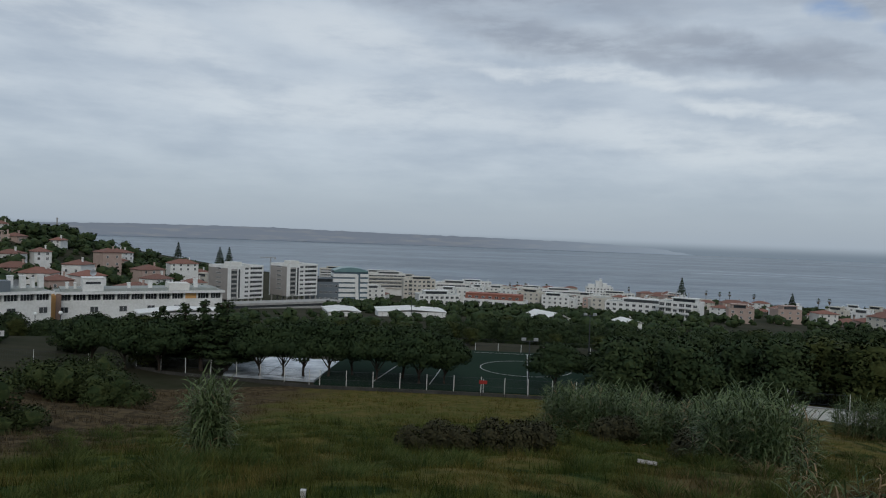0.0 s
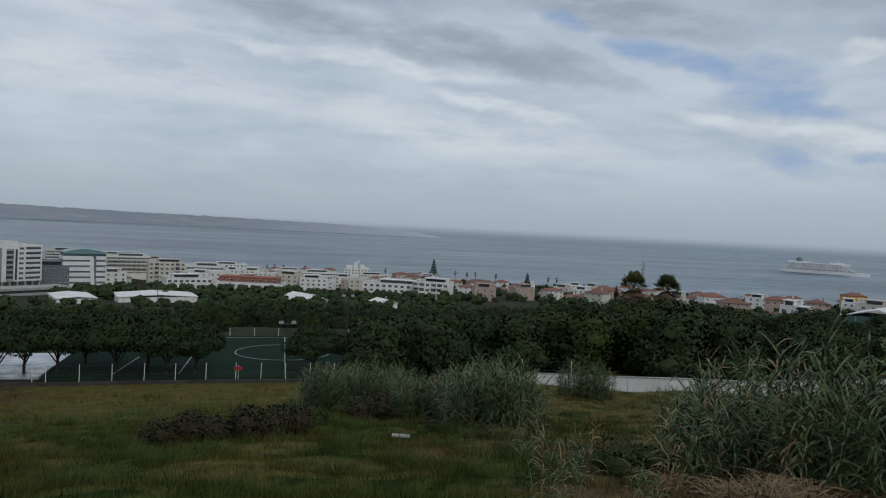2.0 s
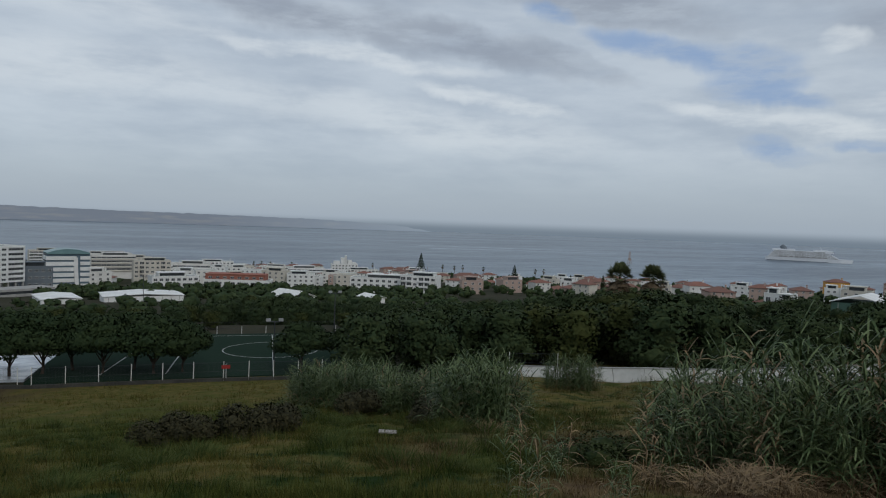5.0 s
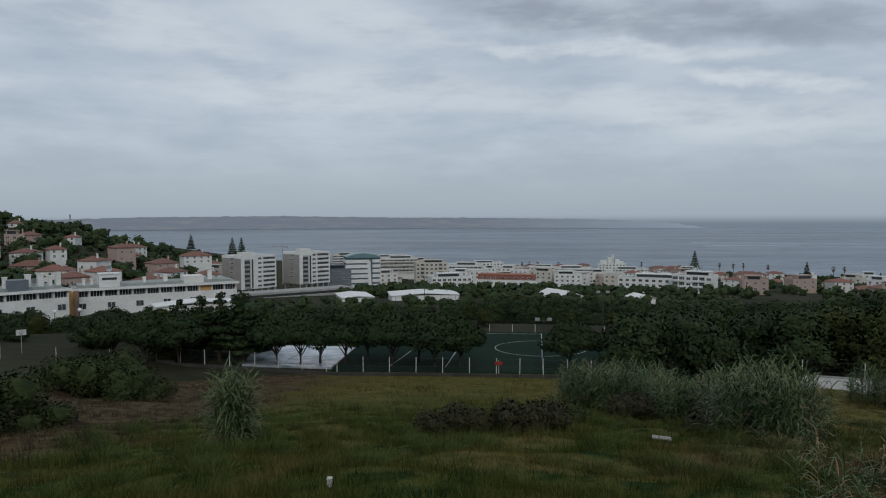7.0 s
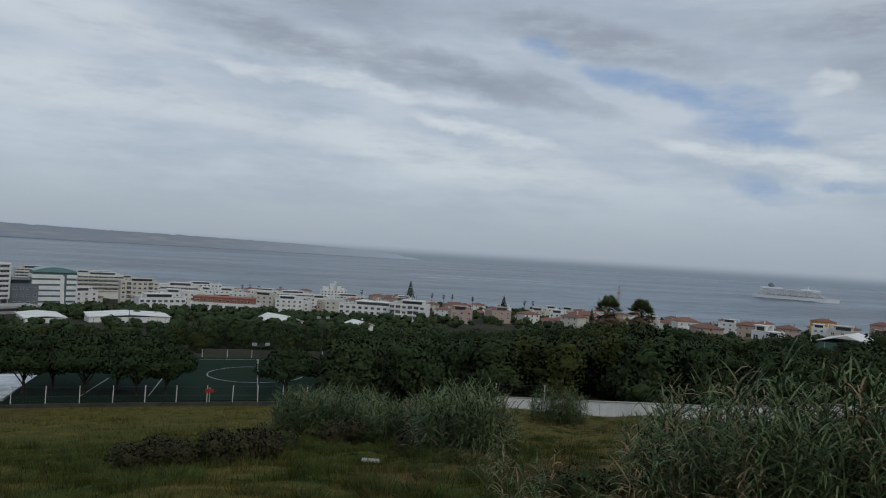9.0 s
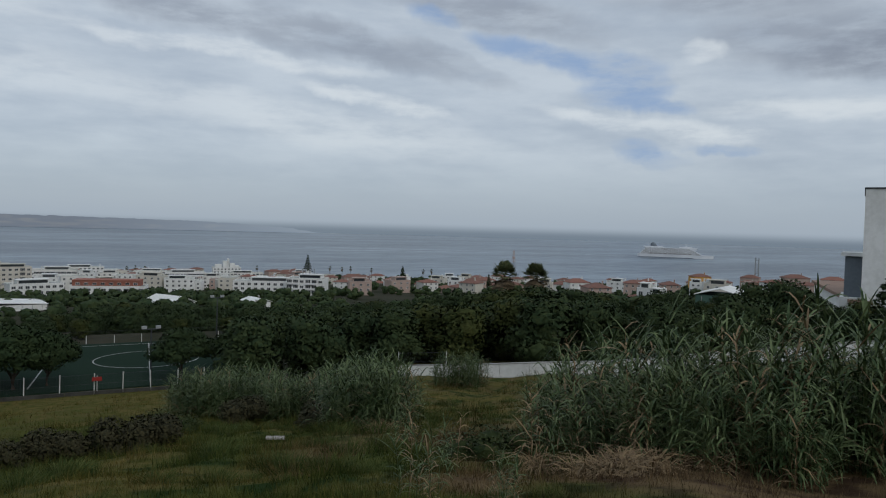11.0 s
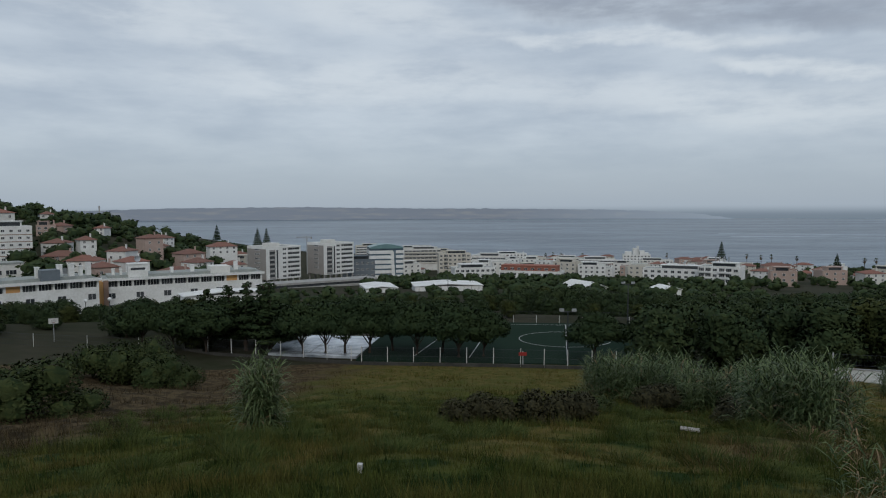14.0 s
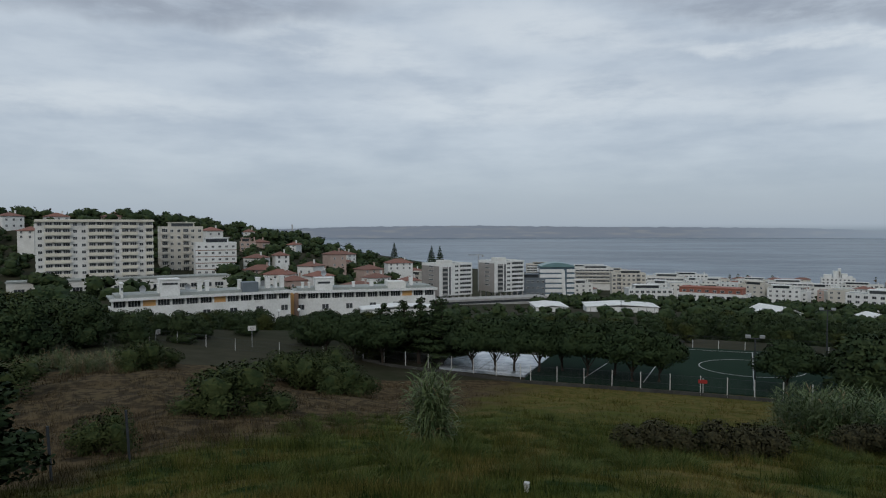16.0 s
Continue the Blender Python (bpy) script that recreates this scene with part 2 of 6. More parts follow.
PALMDRY = mat("dead_palm_fronds", (0.17, 0.125, 0.075), (0.09, 0.065, 0.04), 0.8, 0.85, 3.0, island=True)
CREAMBAND = mat("cream_balcony", (0.70, 0.66, 0.55), (0.58, 0.54, 0.45), 0.3, 0.9, 2.0)
REEDDRY = mat("dry_reed", (0.2400, 0.1680, 0.0880), (0.1600, 0.1120, 0.0640), 0.8, 0.75, 4.0, island=True)
TURF = mat("artificial_turf", (0.018, 0.034, 0.023), (0.014, 0.028, 0.019), 0.15, 0.97, 3.0, spec=0.03)
# pale and dark blotches put the wet court's sky reflection into its base colour
COURT = mat("sky_blotched_court", (0.62, 0.66, 0.7), (0.16, 0.19, 0.22), 0.28, 0.25, 0.9, spec=0.5)
LINE = mat("line_paint", (0.3850, 0.3920, 0.3780), (0.2940, 0.3010, 0.2940), 1.0, 0.8)
BOATWHITE = mat("ship_paint", (0.78, 0.79, 0.80), (0.66, 0.67, 0.69), 0.02, 0.5, 0.2)
FOAM = mat("foam", (0.62, 0.66, 0.68), (0.30, 0.36, 0.40), 0.02, 0.9, 0.15)


def field_material(name, blades):
    """Rough grass: green, straw and brown patches on one plan, for the soil and the blades alike."""
    m = bpy.data.materials.new(name)
    m.use_nodes = True
    t = m.node_tree
    bs = t.nodes["Principled BSDF"]
    bs.inputs["Roughness"].default_value, bs.inputs["Specular IOR Level"].default_value = 0.95, 0.03
    geo = t.nodes.new("ShaderNodeNewGeometry")

    def noise_at(scale, detail=5):
        n = t.nodes.new("ShaderNodeTexNoise")
        n.inputs["Scale"].default_value, n.inputs["Detail"].default_value = scale, detail
        t.links.new(geo.outputs["Position"], n.inputs["Vector"])
        return n.outputs[0]

    def mp(src, lo, hi):
        n = t.nodes.new("ShaderNodeMapRange")
        n.interpolation_type = "SMOOTHSTEP"
        n.inputs[1].default_value, n.inputs[2].default_value = lo, hi
        t.links.new(src, n.inputs[0])
        return n.outputs[0]

    def mth(op, a, b):
        n = t.nodes.new("ShaderNodeMath")
        n.operation = op
        for i, v in ((0, a), (1, b)):
            if isinstance(v, (int, float)):
                n.inputs[i].default_value = v
            else:
                t.links.new(v, n.inputs[i])
        return n.outputs[0]

    def mix(f, a, b):
        n = t.nodes.new("ShaderNodeMix")
        n.data_type = "RGBA"
        t.links.new(f, n.inputs[0])
        for i, v in ((6, a), (7, b)):
            if isinstance(v, tuple):
                n.inputs[i].default_value = v
            else:
                t.links.new(v, n.inputs[i])
        return n.outputs[2]

    xyz = t.nodes.new("ShaderNodeSeparateXYZ")
    t.links.new(geo.outputs["Position"], xyz.inputs[0])
    px, py = xyz.outputs[0], xyz.outputs[1]
    big, mid, small = noise_at(0.06), noise_at(0.34, 7), noise_at(1.3, 6)
    green = mix(mp(small, 0.36, 0.62), (0.017, 0.033, 0.008, 1), (0.068, 0.080, 0.020, 1))
    straw = mix(mp(small, 0.35, 0.65), (0.165, 0.124, 0.044, 1), (0.062, 0.062, 0.015, 1))
    brown = mix(mp(small, 0.38, 0.62), (0.038, 0.027, 0.020, 1), (0.096, 0.068, 0.042, 1))
    far = mp(mth("ADD", py, mth("MULTIPLY", mid, 30.0)), 52.0, 80.0)
    f1 = mth("MULTIPLY", mp(mth("ADD", mth("MULTIPLY", mid, 0.6), mth("MULTIPLY", small, 0.4)), 0.45, 0.60), 0.85)
    c = mix(mth("MAXIMUM", f1, mth("MULTIPLY", far, 0.7)), green, straw)
    # old track and heath on the west side, trampled soil by the reeds on the east
    west = mp(mth("ADD", mth("MULTIPLY", px, -1.0), mth("SUBTRACT", mth("MULTIPLY", mid, 14.0), mth("MULTIPLY", py, -0.06))), 21.0, 29.0)
    c = mix(mth("MULTIPLY", west, 0.85), c, brown)
    east = mth("MULTIPLY", mp(mth("ADD", px, mth("MULTIPLY", mid, 16.0)), 13.0, 19.0), mp(mth("ADD", mth("MULTIPLY", py, -1.0), mth("MULTIPLY", big, 10.0)), -21.0, -13.0))
    rust = mix(mp(small, 0.36, 0.62), (0.064, 0.038, 0.027, 1), (0.145, 0.098, 0.056, 1))
    c = mix(mth("MULTIPLY", east, 0.85), c, rust)
    bank = mth("MULTIPLY", mp(px, 13.0, 19.0), mp(mth("ADD", mth("MULTIPLY", mid, 0.5), mth("MULTIPLY", small, 0.5)), 0.40, 0.56))
    c = mix(mth("MULTIPLY", bank, 0.75), c, mix(mp(mid, 0.40, 0.58), rust, straw))
    if blades:
        v = t.nodes.new("ShaderNodeHueSaturation")
        t.links.new(c, v.inputs["Color"])
        mr = t.nodes.new("ShaderNodeMapRange")
        mr.inputs[3].default_value, mr.inputs[4].default_value = 0.55, 1.5
        t.links.new(geo.outputs["Random Per Island"], mr.inputs[0])
        t.links.new(mr.outputs[0], v.inputs["Value"])
        c = v.outputs[0]
    else:
        bp = t.nodes.new("ShaderNodeBump")
        bp.inputs["Strength"].default_value, bp.inputs["Distance"].default_value = 0.8, 0.12
        t.links.new(small, bp.inputs["Height"])
        t.links.new(bp.outputs[0], bs.inputs["Normal"])
    t.links.new(c, bs.inputs["Base Color"])
    return m


SOIL, BLADES = field_material("field_soil", False), field_material("field_grass", True)


def sea_material():
    m = bpy.data.materials.new("sea_water")
    m.use_nodes = True
    t = m.node_tree
    bs = t.nodes["Principled BSDF"]
    bs.inputs["Roughness"].default_value, bs.inputs["IOR"].default_value = 0.32, 1.33
    geo = t.nodes.new("ShaderNodeNewGeometry")
    mpn = t.nodes.new("ShaderNodeMapping")
    mpn.inputs[3].default_value = (0.30, 1.0, 1.0)
    mpn.inputs[2].default_value = (0, 0, radians(-12))
    t.links.new(geo.outputs["Position"], mpn.inputs[0])

    def nz(scale, detail):
        n = t.nodes.new("ShaderNodeTexNoise")
        n.inputs["Scale"].default_value, n.inputs["Detail"].default_value = scale, detail
        n.inputs["Roughness"].default_value = 0.65
        t.links.new(mpn.outputs[0], n.inputs["Vector"])
        return n.outputs[0]

    swell, chop = nz(0.004, 5), nz(0.045, 9)
    ad = t.nodes.new("ShaderNodeMath")
    ad.operation = "ADD"
    t.links.new(swell, ad.inputs[0])
    t.links.new(chop, ad.inputs[1])
    mr = t.nodes.new("ShaderNodeMapRange")
    mr.inputs[1].default_value, mr.inputs[2].default_value = 0.88, 1.26
    t.links.new(ad.outputs[0], mr.inputs[0])
    mx = t.nodes.new("ShaderNodeMix")
    mx.data_type = "RGBA"
    mx.inputs[6].default_value, mx.inputs[7].default_value = (0.025, 0.052, 0.085, 1), (0.20, 0.26, 0.31, 1)
    t.links.new(mr.outputs[0], mx.inputs[0])
    t.links.new(mx.outputs[2], bs.inputs["Base Color"])
    bp = t.nodes.new("ShaderNodeBump")
    bp.inputs["Strength"].default_value, bp.inputs["Distance"].default_value = 0.5, 3.0
    t.links.new(chop, bp.inputs["Height"])
    t.links.new(bp.outputs[0], bs.inputs["Normal"])
    return m


SEA = sea_material()


# ---- building helpers ----
def box(bm, x0, x1, y0, y1, z0, z1, slot=0):
    v = [bm.verts.new(p) for p in ((x0, y0, z0), (x1, y0, z0), (x1, y1, z0), (x0, y1, z0), (x0, y0, z1), (x1, y0, z1), (x1, y1, z1), (x0, y1, z1))]
    for q in ((3, 2, 1, 0), (4, 5, 6, 7), (0, 1, 5, 4), (1, 2, 6, 5), (2, 3, 7, 6), (3, 0, 4, 7)):
        bm.faces.new([v[i] for i in q]).material_index = slot


def tube(bm, pts, radii, sides=8, slot=0, cap=True):
    """A tapered tube along points."""
    rings = []
    for i, p in enumerate(pts):
        a, b = Vector(pts[max(i - 1, 0)]), Vector(pts[min(i + 1, len(pts) - 1)])
        q = (b - a).to_track_quat("Z", "Y")
        rings.append([bm.verts.new(Vector(p) + q @ Vector((radii[i] * math.cos(2 * math.pi * k / sides), radii[i] * math.sin(2 * math.pi * k / sides), 0))) for k in range(sides)])
    for r0, r1 in zip(rings, rings[1:]):
        for k in range(sides):
            bm.faces.new((r0[k], r0[(k + 1) % sides], r1[(k + 1) % sides], r1[k])).material_index = slot
    if cap:
        bm.faces.new(rings[-1]).material_index = slot
        bm.faces.new(rings[0][::-1]).material_index = slot


def mesh_of(name, bm, *materials):
    me = bpy.data.meshes.new(name)
    bm.to_mesh(me)
    bm.free()
    for m in materials:
        me.materials.append(m)
    return me


def boxes(name, material, *sizes):
    bm = bmesh.new()
    for s in sizes:
        box(bm, *s)
    return mesh_of(name, bm, material)


def soup(name, verts, faces_per, material, normals=None):
    """A mesh of separate polygons with faces_per corners each, from one array of corners."""
    me = bpy.data.meshes.new(name)
    n = len(verts)
    me.vertices.add(n)
    me.vertices.foreach_set("co", np.asarray(verts, dtype=np.float32).ravel())
    me.loops.add(n)
    me.loops.foreach_set("vertex_index", np.arange(n, dtype=np.int32))
    me.polygons.add(n // faces_per)
    me.polygons.foreach_set("loop_start", np.arange(0, n, faces_per, dtype=np.int32))
    me.update(calc_edges=True)
    me.materials.append(material)
    if normals is not None:
        me.polygons.foreach_set("use_smooth", np.ones(len(me.polygons), dtype=bool))
        me.normals_split_custom_set_from_vertices(normals.tolist())
    return me


def part(name, mesh, parent, label="", at=None):
    ob = new(name, mesh)
    ob.parent = parent
    if at is not None:
        ob.matrix_basis = at
    return tagged(ob, label) if label else ob


def thing(name, m, label, category, group="", kind=""):
    ob = new(name)
    ob.empty_display_size = 0.2
    ob.matrix_basis = m
    return tagged(ob, label, category, group, kind)


def lerp(x, pts):
    return float(np.interp(x, [p[0] for p in pts], [p[1] for p in pts]))


def polar(az, d):
    return d * math.sin(radians(az)), d * math.cos(radians(az))


def facing(az, d, z, turn=0.0):
    """A pose at that bearing and distance whose front looks back to the viewpoint, turned further by turn."""
    x, y = polar(az, d)
    return pose(x, y, z, 0, 0, -az + turn)


# ---- the ground: one sheet from the viewpoint's slope down to the shore ----
SLOPE = [(0, 73.4), (3, 73.2), (8, 71.6), (12, 70.4), (17, 69.0), (27, 66.4), (45, 62.3), (66, 58.8), (73, 57.9), (78, 57.7), (113, 57.5), (126, 54.6), (150, 52.6), (190, 49.0),
         (260, 43.0), (360, 35.0), (450, 27.5), (600, 19.0), (760, 11.0), (900, 5.0), (1000, -1.5), (1300, -4.0), (6000, -9.0)]
HILL = [(-110, 75), (-52, 80), (-47, 81), (-40, 78), (-36, 74), (-31, 66), (-26, 55), (-21, 43), (-16, 30), (-9, 21)]
D_S, Z_S = np.array(SLOPE).T
A_H, Z_H = np.array(HILL).T


def ground_z(x, y):
    """Height of the ground; works on arrays."""
    x, y = np.asarray(x, dtype=float), np.asarray(y, dtype=float)
    d, az = np.hypot(x, y), np.degrees(np.arctan2(x, y))
    z = np.interp(d, D_S, Z_S)
    east = np.interp(az, [18, 26, 32, 37, 44, 53, 61.7], [0, 0.20, 0.25, 0.315, 0.38, 0.62, 0.86]) * (1 - np.clip((az - 100) / 60, 0, 1))
    z = z + east * np.interp(d, [0, 10, 19, 25, 45, 60, 90, 140, 200, 400, 620, 900], [0, 0, 1.2, 1.8, 4.0, 7.2, 9.0, 7.0, 8.0, 15.0, 16.0, 0])
    west = np.clip((-az - 22) / 18, 0, 1)
    z = z + west * np.interp(d, [0, 22, 45, 65, 95, 150, 200], [0, 0.0, 1.2, 3.4, 3.0, 0.0, 0.0])
    hill = np.interp(az, A_H, Z_H)
    k = np.interp(d, [190, 290, 340, 430, 520, 800, 1100], [0, 0.28, 0.5, 0.92, 1.0, 0.9, 0.0]) * np.where(az < -8, 1, 0)
    z = z + np.maximum(hill - z, 0) * k
    rough = np.where(d < 78, 0.16, 0.0) * (np.sin(x * 0.9 + 1.3 * np.sin(y * 0.5)) * np.cos(y * 0.8) + 0.6 * np.sin(x * 0.37 - y * 0.29)) * np.clip(d / 12, 0, 1) * np.clip((72 - d) / 8, 0, 1)
    return z + rough


radii = np.concatenate([np.linspace(0.6, 80, 100), np.geomspace(82, 4900, 90)])
NA = 420
turns = np.radians(np.concatenate([np.linspace(-70, 80, 340, endpoint=False), np.linspace(80, 290, 80, endpoint=False)]))
gx, gy = np.outer(radii, np.sin(turns)), np.outer(radii, np.cos(turns))
gv = np.stack([gx, gy, ground_z(gx, gy)], -1).reshape(-1, 3)
gf = [(i * NA + j, i * NA + (j + 1) % NA, (i + 1) * NA + (j + 1) % NA, (i + 1) * NA + j) for i in range(len(radii) - 1) for j in range(NA)]
gv = np.vstack([gv, [[0, 0, 73.4]]])
gf += [(len(gv) - 1, (j + 1) % NA, j) for j in range(NA)]
me = bpy.data.meshes.new("ground")
me.from_pydata(gv.tolist(), [], gf)
me.update()
me.polygons.foreach_set("use_smooth", [True] * len(me.polygons))
TOWNGROUND = mat("town_ground", (0.022, 0.027, 0.013), (0.055, 0.05, 0.035), 0.03, 0.9, 0.4, spec=0.03)
me.materials.append(SOIL)
me.materials.append(TOWNGROUND)
far_face = np.array([(0 if radii[i] < 76 else 1) for i in range(len(radii) - 1) for j in range(NA)] + [0] * NA, dtype=np.int32)
me.polygons.foreach_set("material_index", far_face)
tagged(new("ground", me), "sloping waste ground of rough grass falling to a town", "ground", kind="structure")

me = bpy.data.meshes.new("water")
ring = np.radians(np.linspace(-80, 100, 61))
wr = np.geomspace(500, 4960, 30)
wv = [(r * math.sin(a), r * math.cos(a), 0.0) for r in wr for a in ring]
wf = [(i * 61 + j, i * 61 + j + 1, (i + 1) * 61 + j + 1, (i + 1) * 61 + j) for i in range(29) for j in range(60)]
me.from_pydata(wv, [], [f[::-1] for f in wf])
me.materials.append(SEA)
tagged(new("water", me), "wide grey-blue choppy bay", "sea", kind="structure")


# ---- the far shore across the bay ----
def far_shore():
    tops = [(-36, -0.14), (-31, -0.12), (-25, 0.05), (-15, 0.12), (-5, -0.03), (0, -0.05), (4, -0.10), (10, -0.17), (14, -0.30), (17.5, -0.55), (20, -0.95), (26, -1.2)]
    bm = bmesh.new()
    rows = []
    n = 260
    for k in range(n + 1):
        az = -38 + 66 * k / n
        el = lerp(az, tops)
        h = 75 + 4760 * math.tan(radians(el)) + 4.0 * noise.fractal(Vector((az * 1.3, 0, 0)), 1.0, 2.0, 5) + 2.0 * noise.noise(Vector((az * 14, 3, 0)))
        h = max(h, -3.0)
        line = []
        for d, f in ((4700, -0.02), (4702, 0.22), (4725, 0.6), (4760, 1.0), (4820, 0.9)):
            x, y = polar(az, d)
            line.append(bm.verts.new((x, y, h * f)))
        rows.append(line)
    for a, b in zip(rows, rows[1:]):
        for i in range(4):
            bm.faces.new((a[i], b[i], b[i + 1], a[i + 1]))
    # distance haze is mixed into these blue-grey tones, which glow by emission
    m = bpy.data.materials.new("hazed_shore_glow")
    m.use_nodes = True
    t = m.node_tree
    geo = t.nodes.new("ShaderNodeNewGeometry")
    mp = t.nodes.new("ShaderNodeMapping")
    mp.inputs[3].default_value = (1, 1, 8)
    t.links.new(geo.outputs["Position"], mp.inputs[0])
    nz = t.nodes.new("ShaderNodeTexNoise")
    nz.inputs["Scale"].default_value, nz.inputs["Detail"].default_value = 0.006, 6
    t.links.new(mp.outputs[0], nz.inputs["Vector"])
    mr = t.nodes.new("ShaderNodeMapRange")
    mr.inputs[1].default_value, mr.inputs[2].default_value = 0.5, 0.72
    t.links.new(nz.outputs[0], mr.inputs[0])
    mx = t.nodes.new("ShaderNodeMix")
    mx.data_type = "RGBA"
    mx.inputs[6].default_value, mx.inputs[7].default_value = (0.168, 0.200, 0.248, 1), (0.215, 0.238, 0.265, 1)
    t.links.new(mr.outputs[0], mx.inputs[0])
    # towards the east the tones run into a paler haze colour
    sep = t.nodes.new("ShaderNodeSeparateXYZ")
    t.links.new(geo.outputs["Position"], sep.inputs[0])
    haze_fade = t.nodes.new("ShaderNodeMapRange")
    haze_fade.inputs[1].default_value, haze_fade.inputs[2].default_value = 100.0, 1700.0
    t.links.new(sep.outputs[0], haze_fade.inputs[0])
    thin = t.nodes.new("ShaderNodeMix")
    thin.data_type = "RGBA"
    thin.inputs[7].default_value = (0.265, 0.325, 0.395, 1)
    t.links.new(haze_fade.outputs[0], thin.inputs[0])
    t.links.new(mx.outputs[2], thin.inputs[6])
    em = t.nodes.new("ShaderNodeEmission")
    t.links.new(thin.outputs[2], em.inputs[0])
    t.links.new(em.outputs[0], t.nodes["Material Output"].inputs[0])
    tagged(new("backdrop", mesh_of("backdrop", bm, m)), "long low glowing hills on the far shore with haze in their colour", "hills", kind="structure")


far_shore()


# ---- buildings ----
def window_mesh(w, h, depth=0.12, mullions=1):
    """A window frame with its mullions, all of one piece."""
    bm = bmesh.new()
    t = 0.09
    xs = []
    for k in range(mullions + 2):
        x = -w / 2 + (w - t) * k / (mullions + 1)
        xs += [x, x + t]
    zs = [0, t, h - t, h]
    grid = [[bm.verts.new((x, -depth, z)) for z in zs] for x in xs]
    solid = []
    for a in range(len(xs) - 1):
        for b in range(3):
            if a % 2 == 0 or b != 1:
                solid.append(bm.faces.new((grid[a][b], grid[a + 1][b], grid[a + 1][b + 1], grid[a][b + 1])))
    out = bmesh.ops.extrude_face_region(bm, geom=solid)
    bmesh.ops.translate(bm, vec=(0, depth, 0), verts=[v for v in out["geom"] if isinstance(v, bmesh.types.BMVert)])
    return mesh_of("window", bm, FRAME)


WIN = {}


def window(parent, x, y, z, w, h, side=0.0, mullions=1):
    """A framed window on a wall, with its pane; side turns it about the vertical."""
    key = (round(w, 2), round(h, 2), mullions)
    if key not in WIN:
        WIN[key] = (window_mesh(w, h, 0.12, mullions), boxes("pane", GLASS, (-w / 2 + 0.05, w / 2 - 0.05, -0.06, -0.02, 0.05, h - 0.05)))
    frame_me, pane_me = WIN[key]
    ob = part("window", frame_me, parent, at=pose(x, y, z, 0, 0, side))
    part("pane", pane_me, ob)
    return ob


def block(name, m, label, w, dep, h, wall, floors, bays, left=True, win=(1.4, 1.3), parapet=0.6, balconies=(), side_bays=0, strips=False, foot=8.0, group="", roof=None, plant=True, category="building", band=None):
    """A flat-roofed block: front on local y = 0, w wide, dep deep; its foot goes down into the slope."""
    b = thing(name, m, label, category, group)
    part("wall", boxes("wall", wall, (-w / 2, w / 2, 0, dep, -foot, h)), b)
    p = 0.25
    part("roof", boxes("roof", roof or ROOFGREY, (-w / 2 + p, w / 2 - p, p, dep - p, h, h + 0.15)), b)
    part("parapet", boxes("parapet", wall, (-w / 2 - 0.05, w / 2 + 0.05, -0.05, p, h, h + parapet), (-w / 2 - 0.05, w / 2 + 0.05, dep - p, dep + 0.05, h, h + parapet),
                          (-w / 2 - 0.05, -w / 2 + p, p, dep - p, h, h + parapet), (w / 2 - p, w / 2 + 0.05, p, dep - p, h, h + parapet)), b)
    if plant:
        q = 0.5 + 0.5 * math.sin(w * 7.3 + h * 3.1)
        x0, x1 = -w * (0.20 + 0.22 * q), w * (0.40 - 0.25 * q)
        part("setback_storey", boxes("setback_storey", wall, (x0, x1, dep * 0.25, dep * 0.8, h, h + 2.3), (x0 - 0.5, x1 + 0.5, dep * 0.25 - 0.7, dep * 0.8 + 0.3, h + 2.3, h + 2.55)), b)
        part("setback_glazing", boxes("setback_glazing", GLASS, (x0 + 0.6, x1 - 0.6, dep * 0.25 - 0.05, dep * 0.25 - 0.002, h + 0.5, h + 2.0)), b, "dark glazing under the eaves")
        for k in range(2 + int(q * 3)):
            cx = -w * 0.42 + w * 0.84 * ((k * 0.37 + q) % 1.0)
            part("chimney", boxes("chimney", wall, (cx - 0.35, cx + 0.35, dep * 0.55, dep * 0.55 + 0.7, h, h + 1.5 + 1.6 * ((k * 0.61 + q) % 1.0))), b)
    fh = h / floors
    ww, wh = win
    step = w / bays
    for f in range(floors):
        z = f * fh + (fh - wh) * 0.55
        for k in range(bays):
            x = -w / 2 + step * (k + 0.5)
            if strips:
                window(b, x, 0, z, step * 0.96, wh, 0, 2)
            elif k not in balconies:
                window(b, x, 0, z, min(ww, step * 0.8), wh)
            else:
                window(b, x, 0, f * fh + 0.2, step * 0.8, fh - 0.6, 0, 2)
        for k in range(side_bays):
            y = dep * (k + 0.5) / side_bays
            window(b, -w / 2, y, z, ww, wh, -90)
        if band:
            part("floor_band", band, b, at=pose(0, 0, f * fh, 0, 0, 0))
    # balconies as slabs with a solid front
    for k in balconies:
        bw = step * 0.98
        key = ("balcony", round(bw, 2), wall.name)
        if key not in WIN:
            WIN[key] = boxes("balcony", wall, (-bw / 2, bw / 2, -1.1, -0.001, -0.12, 0.06), (-bw / 2, bw / 2, -1.1, -1.0, 0.06, 0.95), (-bw / 2, -bw / 2 + 0.1, -1.0, -0.001, 0.06, 0.95), (bw / 2 - 0.1, bw / 2, -1.0, -0.001, 0.06, 0.95))
        for f in range(floors):
            part("balcony", WIN[key], b, at=pose(-w / 2 + step * (k + 0.5), 0, f * fh + 0.08))
    return b


